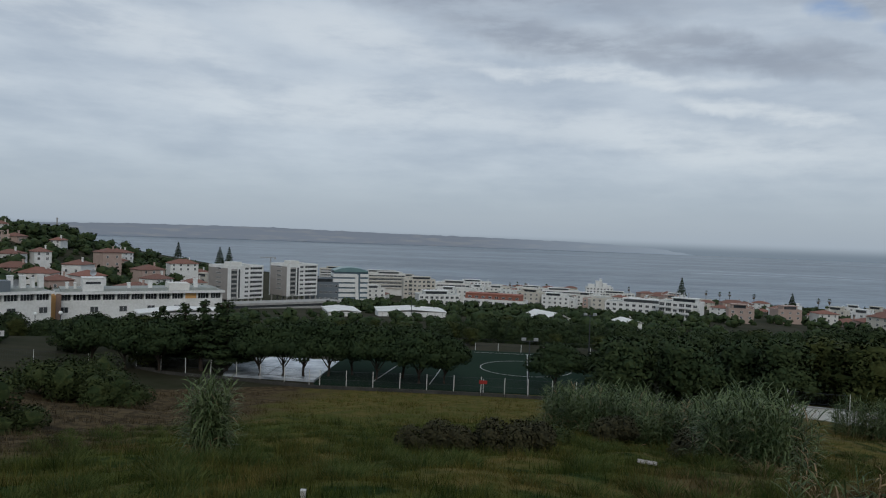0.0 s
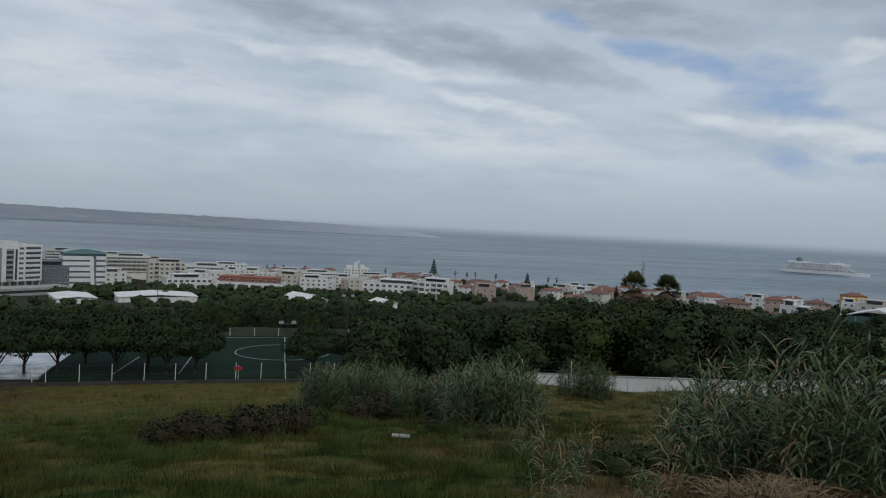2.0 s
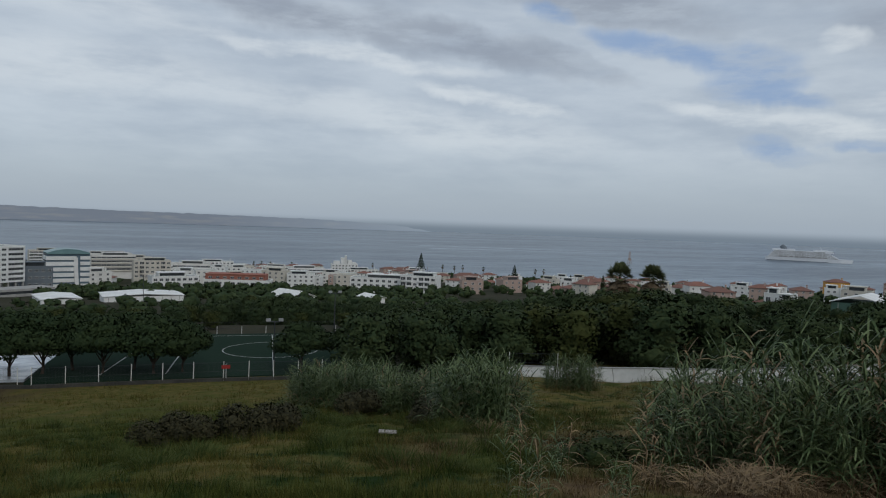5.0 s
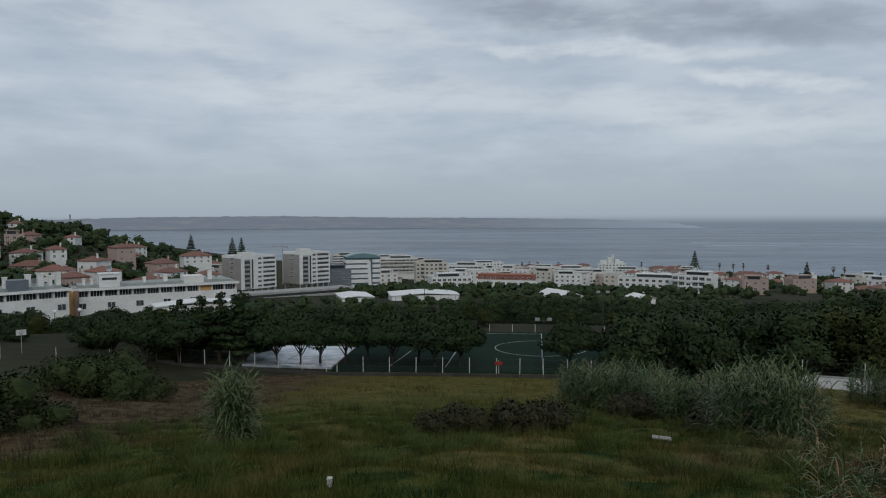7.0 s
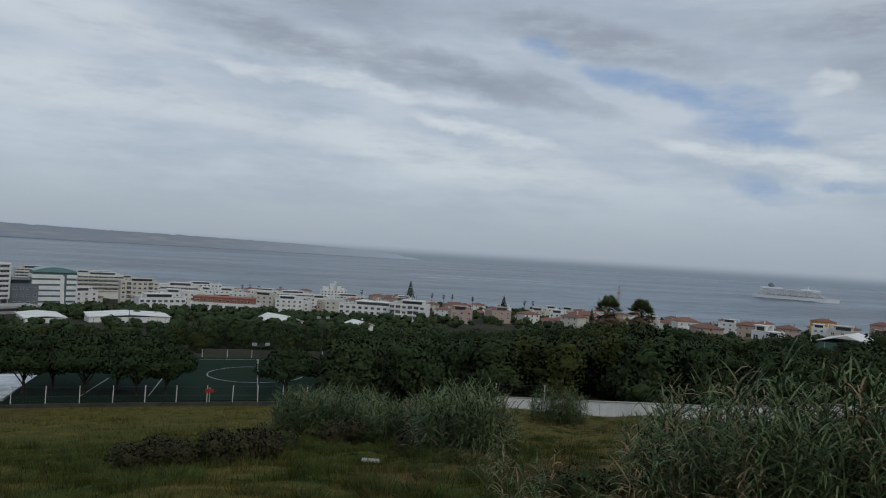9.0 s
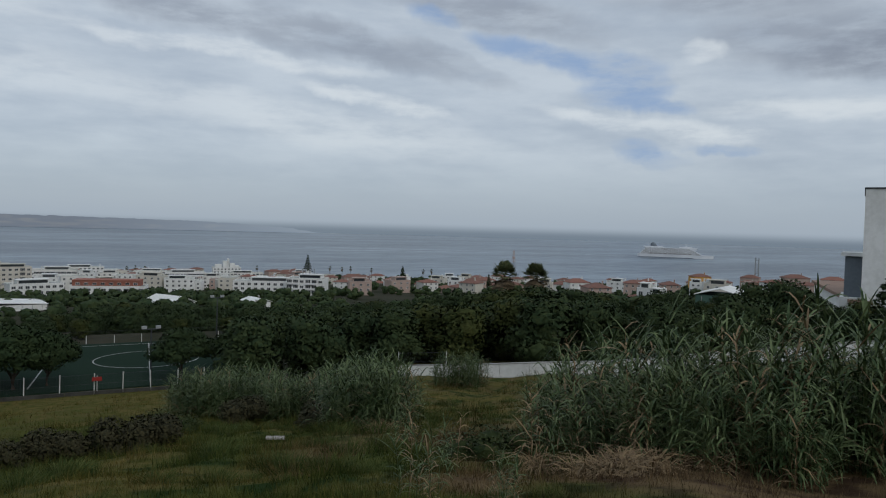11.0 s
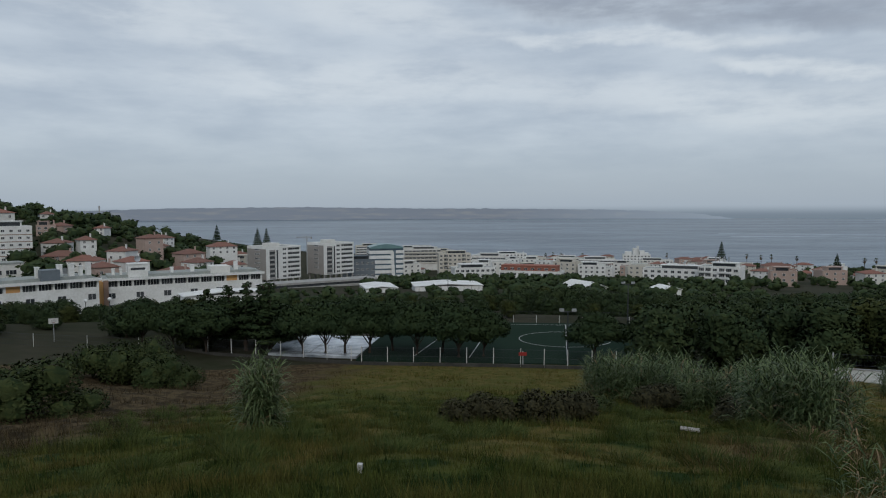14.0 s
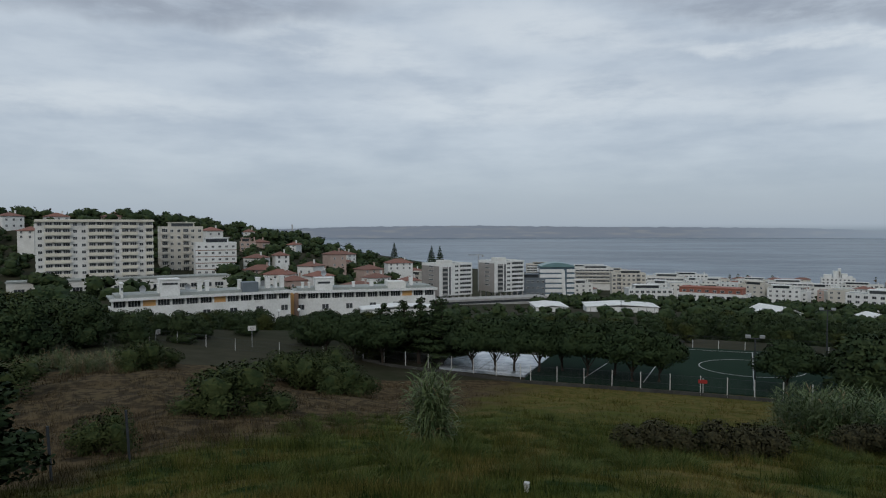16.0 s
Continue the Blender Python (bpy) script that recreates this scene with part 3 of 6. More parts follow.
def house(m, w, dep, h, wall, roof_mat, label, rise=1.8, foot=16.0, bays=3, floors=2, chimney=True, group="houses on the hillside"):
    """A villa with a hipped tile roof that oversails its walls."""
    b = thing("house", m, label, "house", group)
    part("wall", boxes("wall", wall, (-w / 2, w / 2, 0, dep, -foot, h)), b)
    bm = bmesh.new()
    o = 0.5
    base = [bm.verts.new(p) for p in ((-w / 2 - o, -o, h), (w / 2 + o, -o, h), (w / 2 + o, dep + o, h), (-w / 2 - o, dep + o, h))]
    top = [bm.verts.new(p) for p in ((-w / 2 - o, -o, h + 0.15), (w / 2 + o, -o, h + 0.15), (w / 2 + o, dep + o, h + 0.15), (-w / 2 - o, dep + o, h + 0.15))]
    inset = min(w, dep) * 0.5
    r0, r1 = bm.verts.new((-w / 2 + inset, dep / 2, h + rise)), bm.verts.new((w / 2 - inset + 0.01, dep / 2, h + rise))
    bm.faces.new(base[::-1])
    for i in range(4):
        bm.faces.new((base[i], base[(i + 1) % 4], top[(i + 1) % 4], top[i]))
    bm.faces.new((top[0], top[1], r1, r0))
    bm.faces.new((top[1], top[2], r1))
    bm.faces.new((top[2], top[3], r0, r1))
    bm.faces.new((top[3], top[0], r0))
    part("roof", mesh_of("roof", bm, roof_mat), b)
    if chimney:
        part("chimney", boxes("chimney", wall, (w * 0.22, w * 0.22 + 0.6, dep * 0.4, dep * 0.4 + 0.6, h + 0.3, h + rise + 0.8), (w * 0.22 - 0.1, w * 0.22 + 0.7, dep * 0.4 - 0.1, dep * 0.4 + 0.7, h + rise + 0.8, h + rise + 0.95)), b)
    for f in range(floors):
        for k in range(bays):
            window(b, -w / 2 + w * (k + 0.5) / bays, 0, h * f / floors + 0.8, 1.1, 1.3)
    return b


# the large cream slab on the hillside, nine storeys of balconies
def hillside_slab():
    w, h, dep, floors = 41.0, 24.0, 14.0, 9
    b = block("apartment_block", facing(-44.2, 300, 53.8, 4), "long cream nine-storey apartment block with balcony bands on the hillside", w, dep, h, OFFWHITE, floors, 14, win=(1.5, 1.2), balconies=(1, 2, 3, 6, 7, 8, 10, 11, 13), side_bays=2, plant=False, foot=12, group="apartment blocks")
    fh = h / floors
    step = w / 14
    for f in range(floors):
        for k0, k1 in ((0.98, 4.02), (5.98, 9.02), (9.98, 12.02), (12.98, 14.0)):
            x0, x1 = -w / 2 + step * k0, -w / 2 + step * k1
            part("balcony_front", boxes("balcony_front", CREAMBAND, (x0, x1, -1.35, -1.11, -0.2, 1.05)), b, "cream balcony front", at=pose(0, 0, f * fh + 0.08))
    part("roof_fascia", boxes("roof_fascia", CREAMBAND, (-w / 2 - 0.3, w / 2 + 0.3, -1.5, -0.06, h - 0.3, h + 0.5)), b, "cream roof fascia")
    pod = thing("podium", facing(-42.0, 288, 49.0, 4), "long low pale podium with garages below the apartments", "building")
    part("wall", boxes("wall", OFFWHITE, (-40, 37, 0, 9, -10, 6.5)), pod)
    part("roof", boxes("roof", ROOFGREY, (-40.3, 37.3, -0.3, 9, 6.5, 7.0)), pod)
    for k in range(16):
        window(pod, -36 + 4.6 * k, 0, 2.6, 3.4, 1.7, 0, 2)
    return b


hillside_slab()
bandmesh = boxes("floor_band", BROWNBAND, (-8.6, 8.6, -0.12, -0.001, -0.2, 0.12))
block("apartment_block", facing(-38.2, 335, 51.5, 8), "cream eight-storey apartment tower with small paired windows", 18.0, 13, 23.6, CREAM, 8, 6, balconies=(0, 3), side_bays=2, foot=12, group="apartment blocks")
block("apartment_block", facing(-35.7, 315, 51.5, 6), "white apartment block with brown floor bands", 17.0, 12, 16.6, WHITE, 6, 6, side_bays=2, foot=12, group="apartment blocks", band=bandmesh, win=(1.2, 1.0))


def terrace(az, d, z, w, turn, label, orange_at, chimneys, tank=None):
    """A long white terrace: glazed attic storey between piers, grey roof, chimney stacks and roof huts."""
    h = 8.6
    b = thing("terrace_building", facing(az, d, z, turn), label, "building", "white terraces")
    part("wall", boxes("wall", WHITE, (-w / 2, w / 2, 0, 11, -8, 5.6)), b)
    part("attic_wall", boxes("attic_wall", GLASS, (-w / 2 + 0.4, w / 2 - 0.4, 0.9, 11, 5.6, 8.0)), b, "dark recessed attic glazing")
    part("roof", boxes("roof", ROOFGREY, (-w / 2 - 0.4, w / 2 + 0.4, -0.7, 11.4, 8.0, 8.35), (-w / 2 + 1, w / 2 - 1, 2.0, 11, 8.35, 9.0)), b, "flat grey-green roof")
    part("fascia", boxes("fascia", WHITE, (-w / 2 - 0.5, w / 2 + 0.5, -0.85, -0.7, 7.75, 8.45)), b)
    bays = int(w // 3.4)
    step = w / bays
    pier = boxes("pier", WHITE, (-0.22, 0.22, 0.0, 0.9, 5.6, 8.0))
    sill = boxes("rail", WHITE, (-step / 2 + 0.22, step / 2 - 0.22, 0.05, 0.2, 5.6, 6.15))
    for k in range(bays + 1):
        part("pier", pier, b, at=pose(-w / 2 + min(max(step * k, 0.22), w - 0.22), 0, 0))
    for k in range(bays):
        x = -w / 2 + step * (k + 0.5)
        part("rail", sill, b, at=pose(x, 0, 0))
        if k in orange_at:
            part("orange_panel", boxes("orange_panel", ORANGE, (-step / 2 + 0.25, step / 2 - 0.25, 0.25, 0.6, 5.7, 7.9)), b, "ochre wall panel", at=pose(x, 0, 0))
        else:
            window(b, x, 0.86, 5.8, step * 0.84, 2.0, 0, 3)
        if k % 2 == 0:
            window(b, x, 0, 2.9, 2.0, 1.6, 0, 1)
        window(b, x, 0, -0.2, 1.6, 1.5, 0, 1)
    for cx, cw, ch in chimneys:
        part("chimney", boxes("chimney", WHITE, (cx - cw / 2, cx + cw / 2, 3.2, 4.6, 8.35, 8.35 + ch), (cx - cw / 2 - 0.12, cx + cw / 2 + 0.12, 3.08, 4.72, 8.35 + ch, 8.5 + ch)), b)
    if tank:
        tx, tw = tank
        part("roof_hut", boxes("roof_hut", WHITE, (tx - tw / 2, tx + tw / 2, 1.2, 5.5, 8.3, 11.8), (tx - tw / 2 - 0.2, tx + tw / 2 + 0.2, 1.0, 5.7, 11.8, 12.05)), b)
        part("louvre", boxes("louvre", DARKMETAL, (tx - tw * 0.36, tx + tw * 0.36, 1.12, 1.199, 10.3, 10.9)), b, "dark louvre")
    return b


tw = terrace(-36.5, 190, 49.2, 45, 11, "long white terrace with dark attic windows and chimneys", (2, 7), ((-11, 1.0, 3.0), (-1.0, 1.0, 3.4), (0.9, 0.9, 3.3), (9.5, 0.8, 3.2), (14.5, 1.1, 3.6), (17.2, 1.2, 3.6), (19.4, 0.7, 3.0), (21.2, 1.1, 3.8)), (-20.0, 0.5))
part("roof_hut", boxes("roof_hut", WHITE, (-6.9 - 4.2, -2.2 - 4.2, 1.0, 6.0, 8.3, 12.4), (-7.1 - 4.2, -2.0 - 4.2, 0.8, 6.2, 12.4, 12.7)), tw, "white roof hut")
part("louvre", boxes("louvre", DARKMETAL, (-6.4 - 4.2, -2.7 - 4.2, 0.95, 0.999, 11.2, 11.7)), tw, "dark louvre")
part("skylight", boxes("skylight", SLATE, (9.6, 13.8, 0.6, 5.2, 8.4, 11.0)), tw, "grey metal skylight hood")
tr = terrace(-23.8, 205, 48.2, 42, 9, "long white terrace with dark attic windows and roof huts", (9,), ((-18.5, 0.7, 2.2), (-16.6, 0.6, 2.0), (-3.5, 0.7, 2.0), (2.0, 1.0, 2.4), (14.2, 1.0, 3.0)), (-12.5, 5.0))
part("barrel_roof", boxes("barrel_roof", OFFWHITE, (6.6, 12.0, 1.0, 7.0, 8.36, 10.4)), tr, "pale rounded roof light")
part("orange_wall", boxes("orange_wall", ORANGE, (-22.6, -21.2, -0.4, 6, -6, 7.6)), tr, "ochre end wall")
part("brown_wall", boxes("brown_wall", BROWNBAND, (-21.2, -20.0, -0.9, 4, -6, 8.0)), tr, "brown stair wall")


def dish(m):
    bm = bmesh.new()
    tube(bm, [(0, 0, 0), (0, 0, 1.0)], [0.05, 0.05], 6)
    rings = []
    for i in range(4):
        r, y = 0.9 * i / 3, -0.25 * (i / 3) ** 2
        rings.append([bm.verts.new((r * math.cos(a), y, 1.2 + r * math.sin(a))) for a in np.linspace(0, 2 * math.pi, 12, endpoint=False)] if i else [bm.verts.new((0, 0, 1.2))])
    for k in range(12):
        bm.faces.new((rings[0][0], rings[1][k], rings[1][(k + 1) % 12]))
        for i in (1, 2):
            bm.faces.new((rings[i][k], rings[i + 1][k], rings[i + 1][(k + 1) % 12], rings[i][(k + 1) % 12]))
    d = tagged(new("satellite_dish", mesh_of("satellite_dish", bm, METAL)), "grey satellite dish on a flat roof", "satellite dish", "satellite dishes")
    d.matrix_basis = m


for lx, ly in ((-15.0, 4.5), (-4.0, 4.5), (16.0, 5.0)):
    dish(tw.matrix_basis @ pose(lx, ly, 9.0, 0, 0, 20))
dish(tr.matrix_basis @ pose(-12.5, 3.0, 12.05, 0, 0, 20))


# twin towers on piers with a grey gable and a white front
def twin_tower(az, d, z, label, b_w, a_w, h, turn):
    b = thing("office_tower", facing(az, d, z, turn), label, "tower block", "twin towers")
    part("wall", boxes("wall", WHITE, (0, b_w, 0, a_w, 0, h)), b)
    part("gable_cladding", boxes("gable_cladding", GREYWALL, (-0.12, -0.002, 0.25, a_w - 0.25, 0, h - 0.6)), b, "grey-brown clad gable")
    part("roof", boxes("roof", ROOFGREY, (0.4, b_w - 0.4, 0.4, a_w - 0.4, h, h + 0.2)), b)
    part("parapet", boxes("parapet", WHITE, (0, b_w, -0.1, 0.3, h, h + 0.8), (0, b_w, a_w - 0.3, a_w, h, h + 0.8), (b_w - 0.3, b_w, 0.3, a_w - 0.3, h, h + 0.8), (0, 0.3, 0.3, a_w - 0.3, h, h + 0.8)), b)
    part("plant_room", boxes("plant_room", OFFWHITE, (b_w * 0.3, b_w * 0.6, a_w * 0.4, a_w * 0.75, h + 0.2, h + 2.2)), b)
    pier = boxes("pier", CONCRETE, (-0.3, 0.3, 0.3, 0.9, -6, 0))
    for k in range(6):
        part("pier", pier, b, at=pose(0.6 + (b_w - 1.2) * k / 5, 0, 0))
        part("pier", pier, b, at=pose(0.6 + (b_w - 1.2) * k / 5, a_w - 1.6, 0))
    floors = 7
    fh = h / floors
    # a flat dark sheet for the balcony stack's shaded depth, white fins, then ribbon windows
    part("recess", boxes("recess", GLASS, (2.0, 7.2, -0.06, -0.002, 0.6, h - 1.2)), b, "flat dark glass sheet for the shade in the loggias")
    part("fin", boxes("fin", WHITE, (5.3, 5.9, -0.5, -0.062, 0.4, h - 0.8)), b)
    for f in range(floors):
        part("loggia_slab", boxes("loggia_slab", CONCRETE, (2.0, 5.2, -0.55, -0.061, -0.15, 0.75)), b, at=pose(0, 0, f * fh + 0.6))
        window(b, b_w - 4.6, 0, f * fh + 0.9, 7.4, 1.2, 0, 4)
        window(b, b_w - 10.4, 0, f * fh + 0.9, 2.2, 1.1, 0, 1)
        part("sun_shade", boxes("sun_shade", WHITE, (b_w - 8.6, b_w - 0.5, -0.5, -0.13, 0, 0.35)), b, at=pose(0, 0, f * fh + 2.3))
        if f not in (0,):
            window(b, -0.12, a_w * 0.45, f * fh + 1.0, 4.6, 0.9, -90, 3)
    return b


twin_tower(-17.75, 366, 38.0, "white seven-storey office tower with a grey gable on piers", 21.5, 18.0, 16.6, 33)
twin_tower(-13.15, 374, 39.3, "white seven-storey office tower with a grey gable on piers", 19.5, 16.5, 16.4, 33)


# rounded blue-and-white glass tower with a teal vault
def glass_tower():
    w, dep, h = 19.5, 14.0, 22.6
    b = thing("glass_tower", facing(-8.0, 396, 29.5, 8), "white and blue banded glass tower under a teal vaulted roof", "tower block")
    part("wall", boxes("wall", BLUEGLASS, (-w / 2, w / 2, 0.2, dep, -6, h)), b, "blue-green glazing")
    fl = 8
    slab = boxes("spandrel", WHITE, (-w / 2 - 0.2, 3.6, -0.35, dep + 0.1, 0, 1.9))
    slab2 = boxes("spandrel", WHITE, (5.4, w / 2 + 0.2, -0.35, dep + 0.1, 0, 1.75))
    for f in range(fl):
        part("spandrel", slab, b, at=pose(0, 0, f * h / fl - 0.4))
        part("spandrel", slab2, b, at=pose(0, 0, f * h / fl - 0.2))
    bm = bmesh.new()
    prof = [(3.0 - 1.4 * math.sin(s * math.pi / 2), s) for s in np.linspace(0, 1, 9)]
    for (x0, s0), (x1, s1) in zip(prof, prof[1:]):
        v = [bm.verts.new(p) for p in ((x0 + 0.8, -0.9, s0 * h - 2), (x0 + 2.6, -0.9, s0 * h - 2), (x1 + 2.6, -0.9, s1 * h - 2), (x1 + 0.8, -0.9, s1 * h - 2), (x0 + 0.8, 0.1, s0 * h - 2), (x0 + 2.6, 0.1, s0 * h - 2), (x1 + 2.6, 0.1, s1 * h - 2), (x1 + 0.8, 0.1, s1 * h - 2))]
        for q in ((0, 1, 2, 3), (4, 0, 3, 7), (1, 5, 6, 2)):
            bm.faces.new([v[i] for i in q])
    part("fin", mesh_of("fin", bm, WHITE), b, "curved white fin")
    bm = bmesh.new()
    arc = [(-w / 2 + w * s, h + 3.0 * math.sin(math.pi * (0.12 + 0.76 * s)) - 0.6) for s in np.linspace(0, 1, 13)]
    lo = [[bm.verts.new((x, y, z)) for x, z in arc] for y in (-0.8, dep + 0.6)]
    ground_line = [[bm.verts.new((x, y, h - 0.2)) for x, z in arc] for y in (-0.8, dep + 0.6)]
    for i in range(12):
        bm.faces.new((lo[0][i], lo[0][i + 1], lo[1][i + 1], lo[1][i]))
        bm.faces.new((ground_line[0][i], ground_line[0][i + 1], lo[0][i + 1], lo[0][i]))
        bm.faces.new((ground_line[1][i + 1], ground_line[1][i], lo[1][i], lo[1][i + 1]))
    part("vaulted_roof", mesh_of("vaulted_roof", bm, TEALROOF), b, "teal metal vault")
    return b


glass_tower()
block("office_block", facing(-10.2, 392, 35.0, 8), "slate-grey office block beside the glass tower", 17.0, 12, 10.5, SLATE, 3, 6, side_bays=0, foot=8)


def station_deck():
    b = thing("car_deck", facing(-13.2, 345, 33.5, 24), "long grey two-level parking deck below the towers", "building")
    part("wall", boxes("wall", SLATE, (-30, 30, 0, 12, -6, 2.2)), b)
    part("upper_band", boxes("upper_band", CONCRETE, (-30, 30, -0.3, 12.3, 2.2, 3.4), (-30, 30, 0.2, 12, 4.6, 5.6)), b)
    part("glazing", boxes("glazing", GLASS, (-29.8, 29.8, 0.4, 11.8, 3.4, 4.6)), b)
    for k in range(14):
        window(b, -27.5 + 4.2 * k, 0, 0.2, 3.4, 1.4, 0, 2)
    lw = thing("retaining_wall", facing(-13.5, 318, 33.5, 20), "long pale concrete retaining wall by the road", "wall")
    part("wall", boxes("wall", CONCRETE, (-34, 28, 0, 1.0, -8, 2.0)), lw)
    part("coping", boxes("coping", OFFWHITE, (-34.2, 28.2, -0.15, 1.15, 2.0, 2.25)), lw)


station_deck()


def shed(az, d, z, w, dep, h, turn, label, ridge=1.6, wall=None):
    """A white sheet-roofed hall with a shallow ridge."""
    b = thing("sports_hall", facing(az, d, z, turn), label, "hall", "white sheet-roofed halls")
    part("wall", boxes("wall", wall or WHITE, (-w / 2, w / 2, 0, dep, -8, h)), b)
    bm = bmesh.new()
    o = 0.4
    pr = [(-w / 2 - o, h), (0, h + ridge), (w / 2 + o, h)]
    f = [[bm.verts.new((x, y, zz + e)) for x, zz in pr] for y in (-o, dep + o) for e in (0, 0.18)]
    for i in range(2):
        bm.faces.new((f[1][i], f[1][i + 1], f[3][i + 1], f[3][i]))
        bm.faces.new((f[0][i], f[0][i + 1], f[1][i + 1], f[1][i]))
        bm.faces.new((f[2][i + 1], f[2][i], f[3][i], f[3][i + 1]))
        bm.faces.new((f[2][i], f[2][i + 1], f[0][i + 1], f[0][i]))
    part("roof", mesh_of("roof", bm, WHITE), b, "white sheet roof")
    for k in range(int(w // 3)):
        part("wall_rib", boxes("wall_rib", CONCRETE, (-0.08, 0.08, -0.06, -0.001, -3, h - 0.2)), b, at=pose(-w / 2 + 1.5 + 3 * k, 0, 0))
    return b


shed(-8.4, 262, 39.5, 12, 18, 5.0, 10, "white hall with a sheet roof among trees", 0.6)
shed(-2.8, 272, 39.6, 27, 16, 4.4, 8, "long white hall with a sheet roof among trees", 0.8)
shed(9.2, 230, 45.2, 10, 12, 3.2, 40, "white tent-like hall behind dark trees", 2.0)
shed(15.2, 240, 45.2, 7, 8, 2.2, 30, "small white tent-like roof behind trees", 1.2)
shed(52.0, 190, 54.0, 12, 14, 5.0, -10, "white roofed hall with a green wall behind the wood", 1.8, GREENWALL)
shed(-21.0, 150, 53.5, 16, 6, 3.6, 12, "low white shed roof behind the pines", 0.6)
shed(-25.0, 128, 53.2, 8, 6, 3.0, 12, "small white changing hut behind the pines", 0.5)

# the seafront quarter
TOWN = [(-5.0, 640, 25.0, 34, 13, OFFWHITE, 4, 9, 6), (-2.3, 560, 26, 26, 13, CREAM, 4, 7, 8), (0.5, 560, 26.4, 27, 10.5, OFFWHITE, 3, 8, -6), (-0.6, 420, 27.6, 25.5, 11.8, WHITE, 4, 8, 14),
        (-5.7, 760, 20, 52, 12.6, OFFWHITE, 4, 12, 4), (0.2, 640, 17, 44, 13.0, WHITE, 4, 11, -4), (4.2, 700, 14.5, 26, 8.6, WHITE, 3, 7, 10), (16.5, 420, 29.0, 53, 11.0, WHITE, 4, 14, -8),
        (9.4, 700, 14, 36, 10.6, WHITE, 3, 9, 4), (-3.4, 700, 20, 30, 12.6, CREAM, 4, 8, 12), (6.8, 760, 12.0, 30, 9.6, OFFWHITE, 3, 8, -8), (2.4, 760, 14, 34, 11.6, WHITE, 4, 9, 6), (-7.6, 560, 27, 20, 8.0, BRICK, 2, 5, 20),
        (14.0, 760, 10.5, 34, 9.5, OFFWHITE, 3, 9, 4), (-9.5, 760, 24, 26, 11.0, CREAM, 4, 7, 8)]
for i, (az, d, z, w, h, wall, fl, bays, turn) in enumerate(TOWN):
    ledge = boxes("floor_band", WHITE if i % 3 else CREAM, (-w / 2 - 0.2, w / 2 + 0.2, -1.0, -0.001, -0.15, 0.75)) if i % 2 == 0 else None
    block("town_block", facing(az, d, z - 1.4, turn), f"{'red brick' if wall is BRICK else 'cream' if wall is CREAM else 'white'} flat-roofed town block of {('two', 'three', 'four')[fl - 2]} storeys", w, 12, h, wall, fl, bays, foot=14, group="town blocks", win=(2.0, 1.5), strips=i % 2 == 0, balconies=(1, bays - 2) if wall is not WHITE and i % 2 else (), band=ledge)
rb = block("town_block", facing(3.9, 440, 27.6, -12), "long white town block with a brick-red upper storey", 40, 14, 6.6, WHITE, 2, 10, foot=12, group="town blocks", win=(2.6, 1.3), plant=False)
part("upper_storey", boxes("upper_storey", BRICK, (-19, 17, 1.6, 13, 6.75, 10.2), (-19.3, 17.3, 1.3, 13.3, 10.2, 10.5)), rb, "brick-red upper storey")
for k in range(8):
    window(rb, -16 + 4.4 * k, 1.6, 7.6, 2.2, 1.4)
wb = block("town_block", facing(18.6, 410, 29.0, -14), "white terraced block with stepped balconies and masts", 22, 14, 12.5, WHITE, 4, 6, foot=12, group="town blocks", win=(2.2, 1.5), balconies=(0, 1, 3, 4))
for lx in (-3.0, -1.0, 1.4, 4.0):
    part("mast", boxes("mast", METAL, (lx - 0.12, lx + 0.12, 6.0, 6.24, 12.6, 18.5), (lx - 0.3, lx + 0.3, 5.9, 6.34, 15.5, 18.0)), wb, "phone mast")
# stepped white hotel by the shore
hotel = block("hotel", facing(12.5, 800, 12.0, 6), "white stepped seaside hotel with turrets", 30, 14, 9.5, WHITE, 3, 8, foot=12, win=(1.8, 1.6), plant=False)
for lx, lw, lh in ((-9, 7, 3.2), (-1, 6, 7.0), (1.5, 2.0, 9.5), (6, 5, 4.4), (11, 4, 2.0)):
    part("turret", boxes("turret", WHITE, (lx - lw / 2, lx + lw / 2, 3, 11, 9.65, 9.65 + lh), (lx - lw / 2 - 0.2, lx + lw / 2 + 0.2, 2.8, 11.2, 9.65 + lh, 9.95 + lh)), hotel)

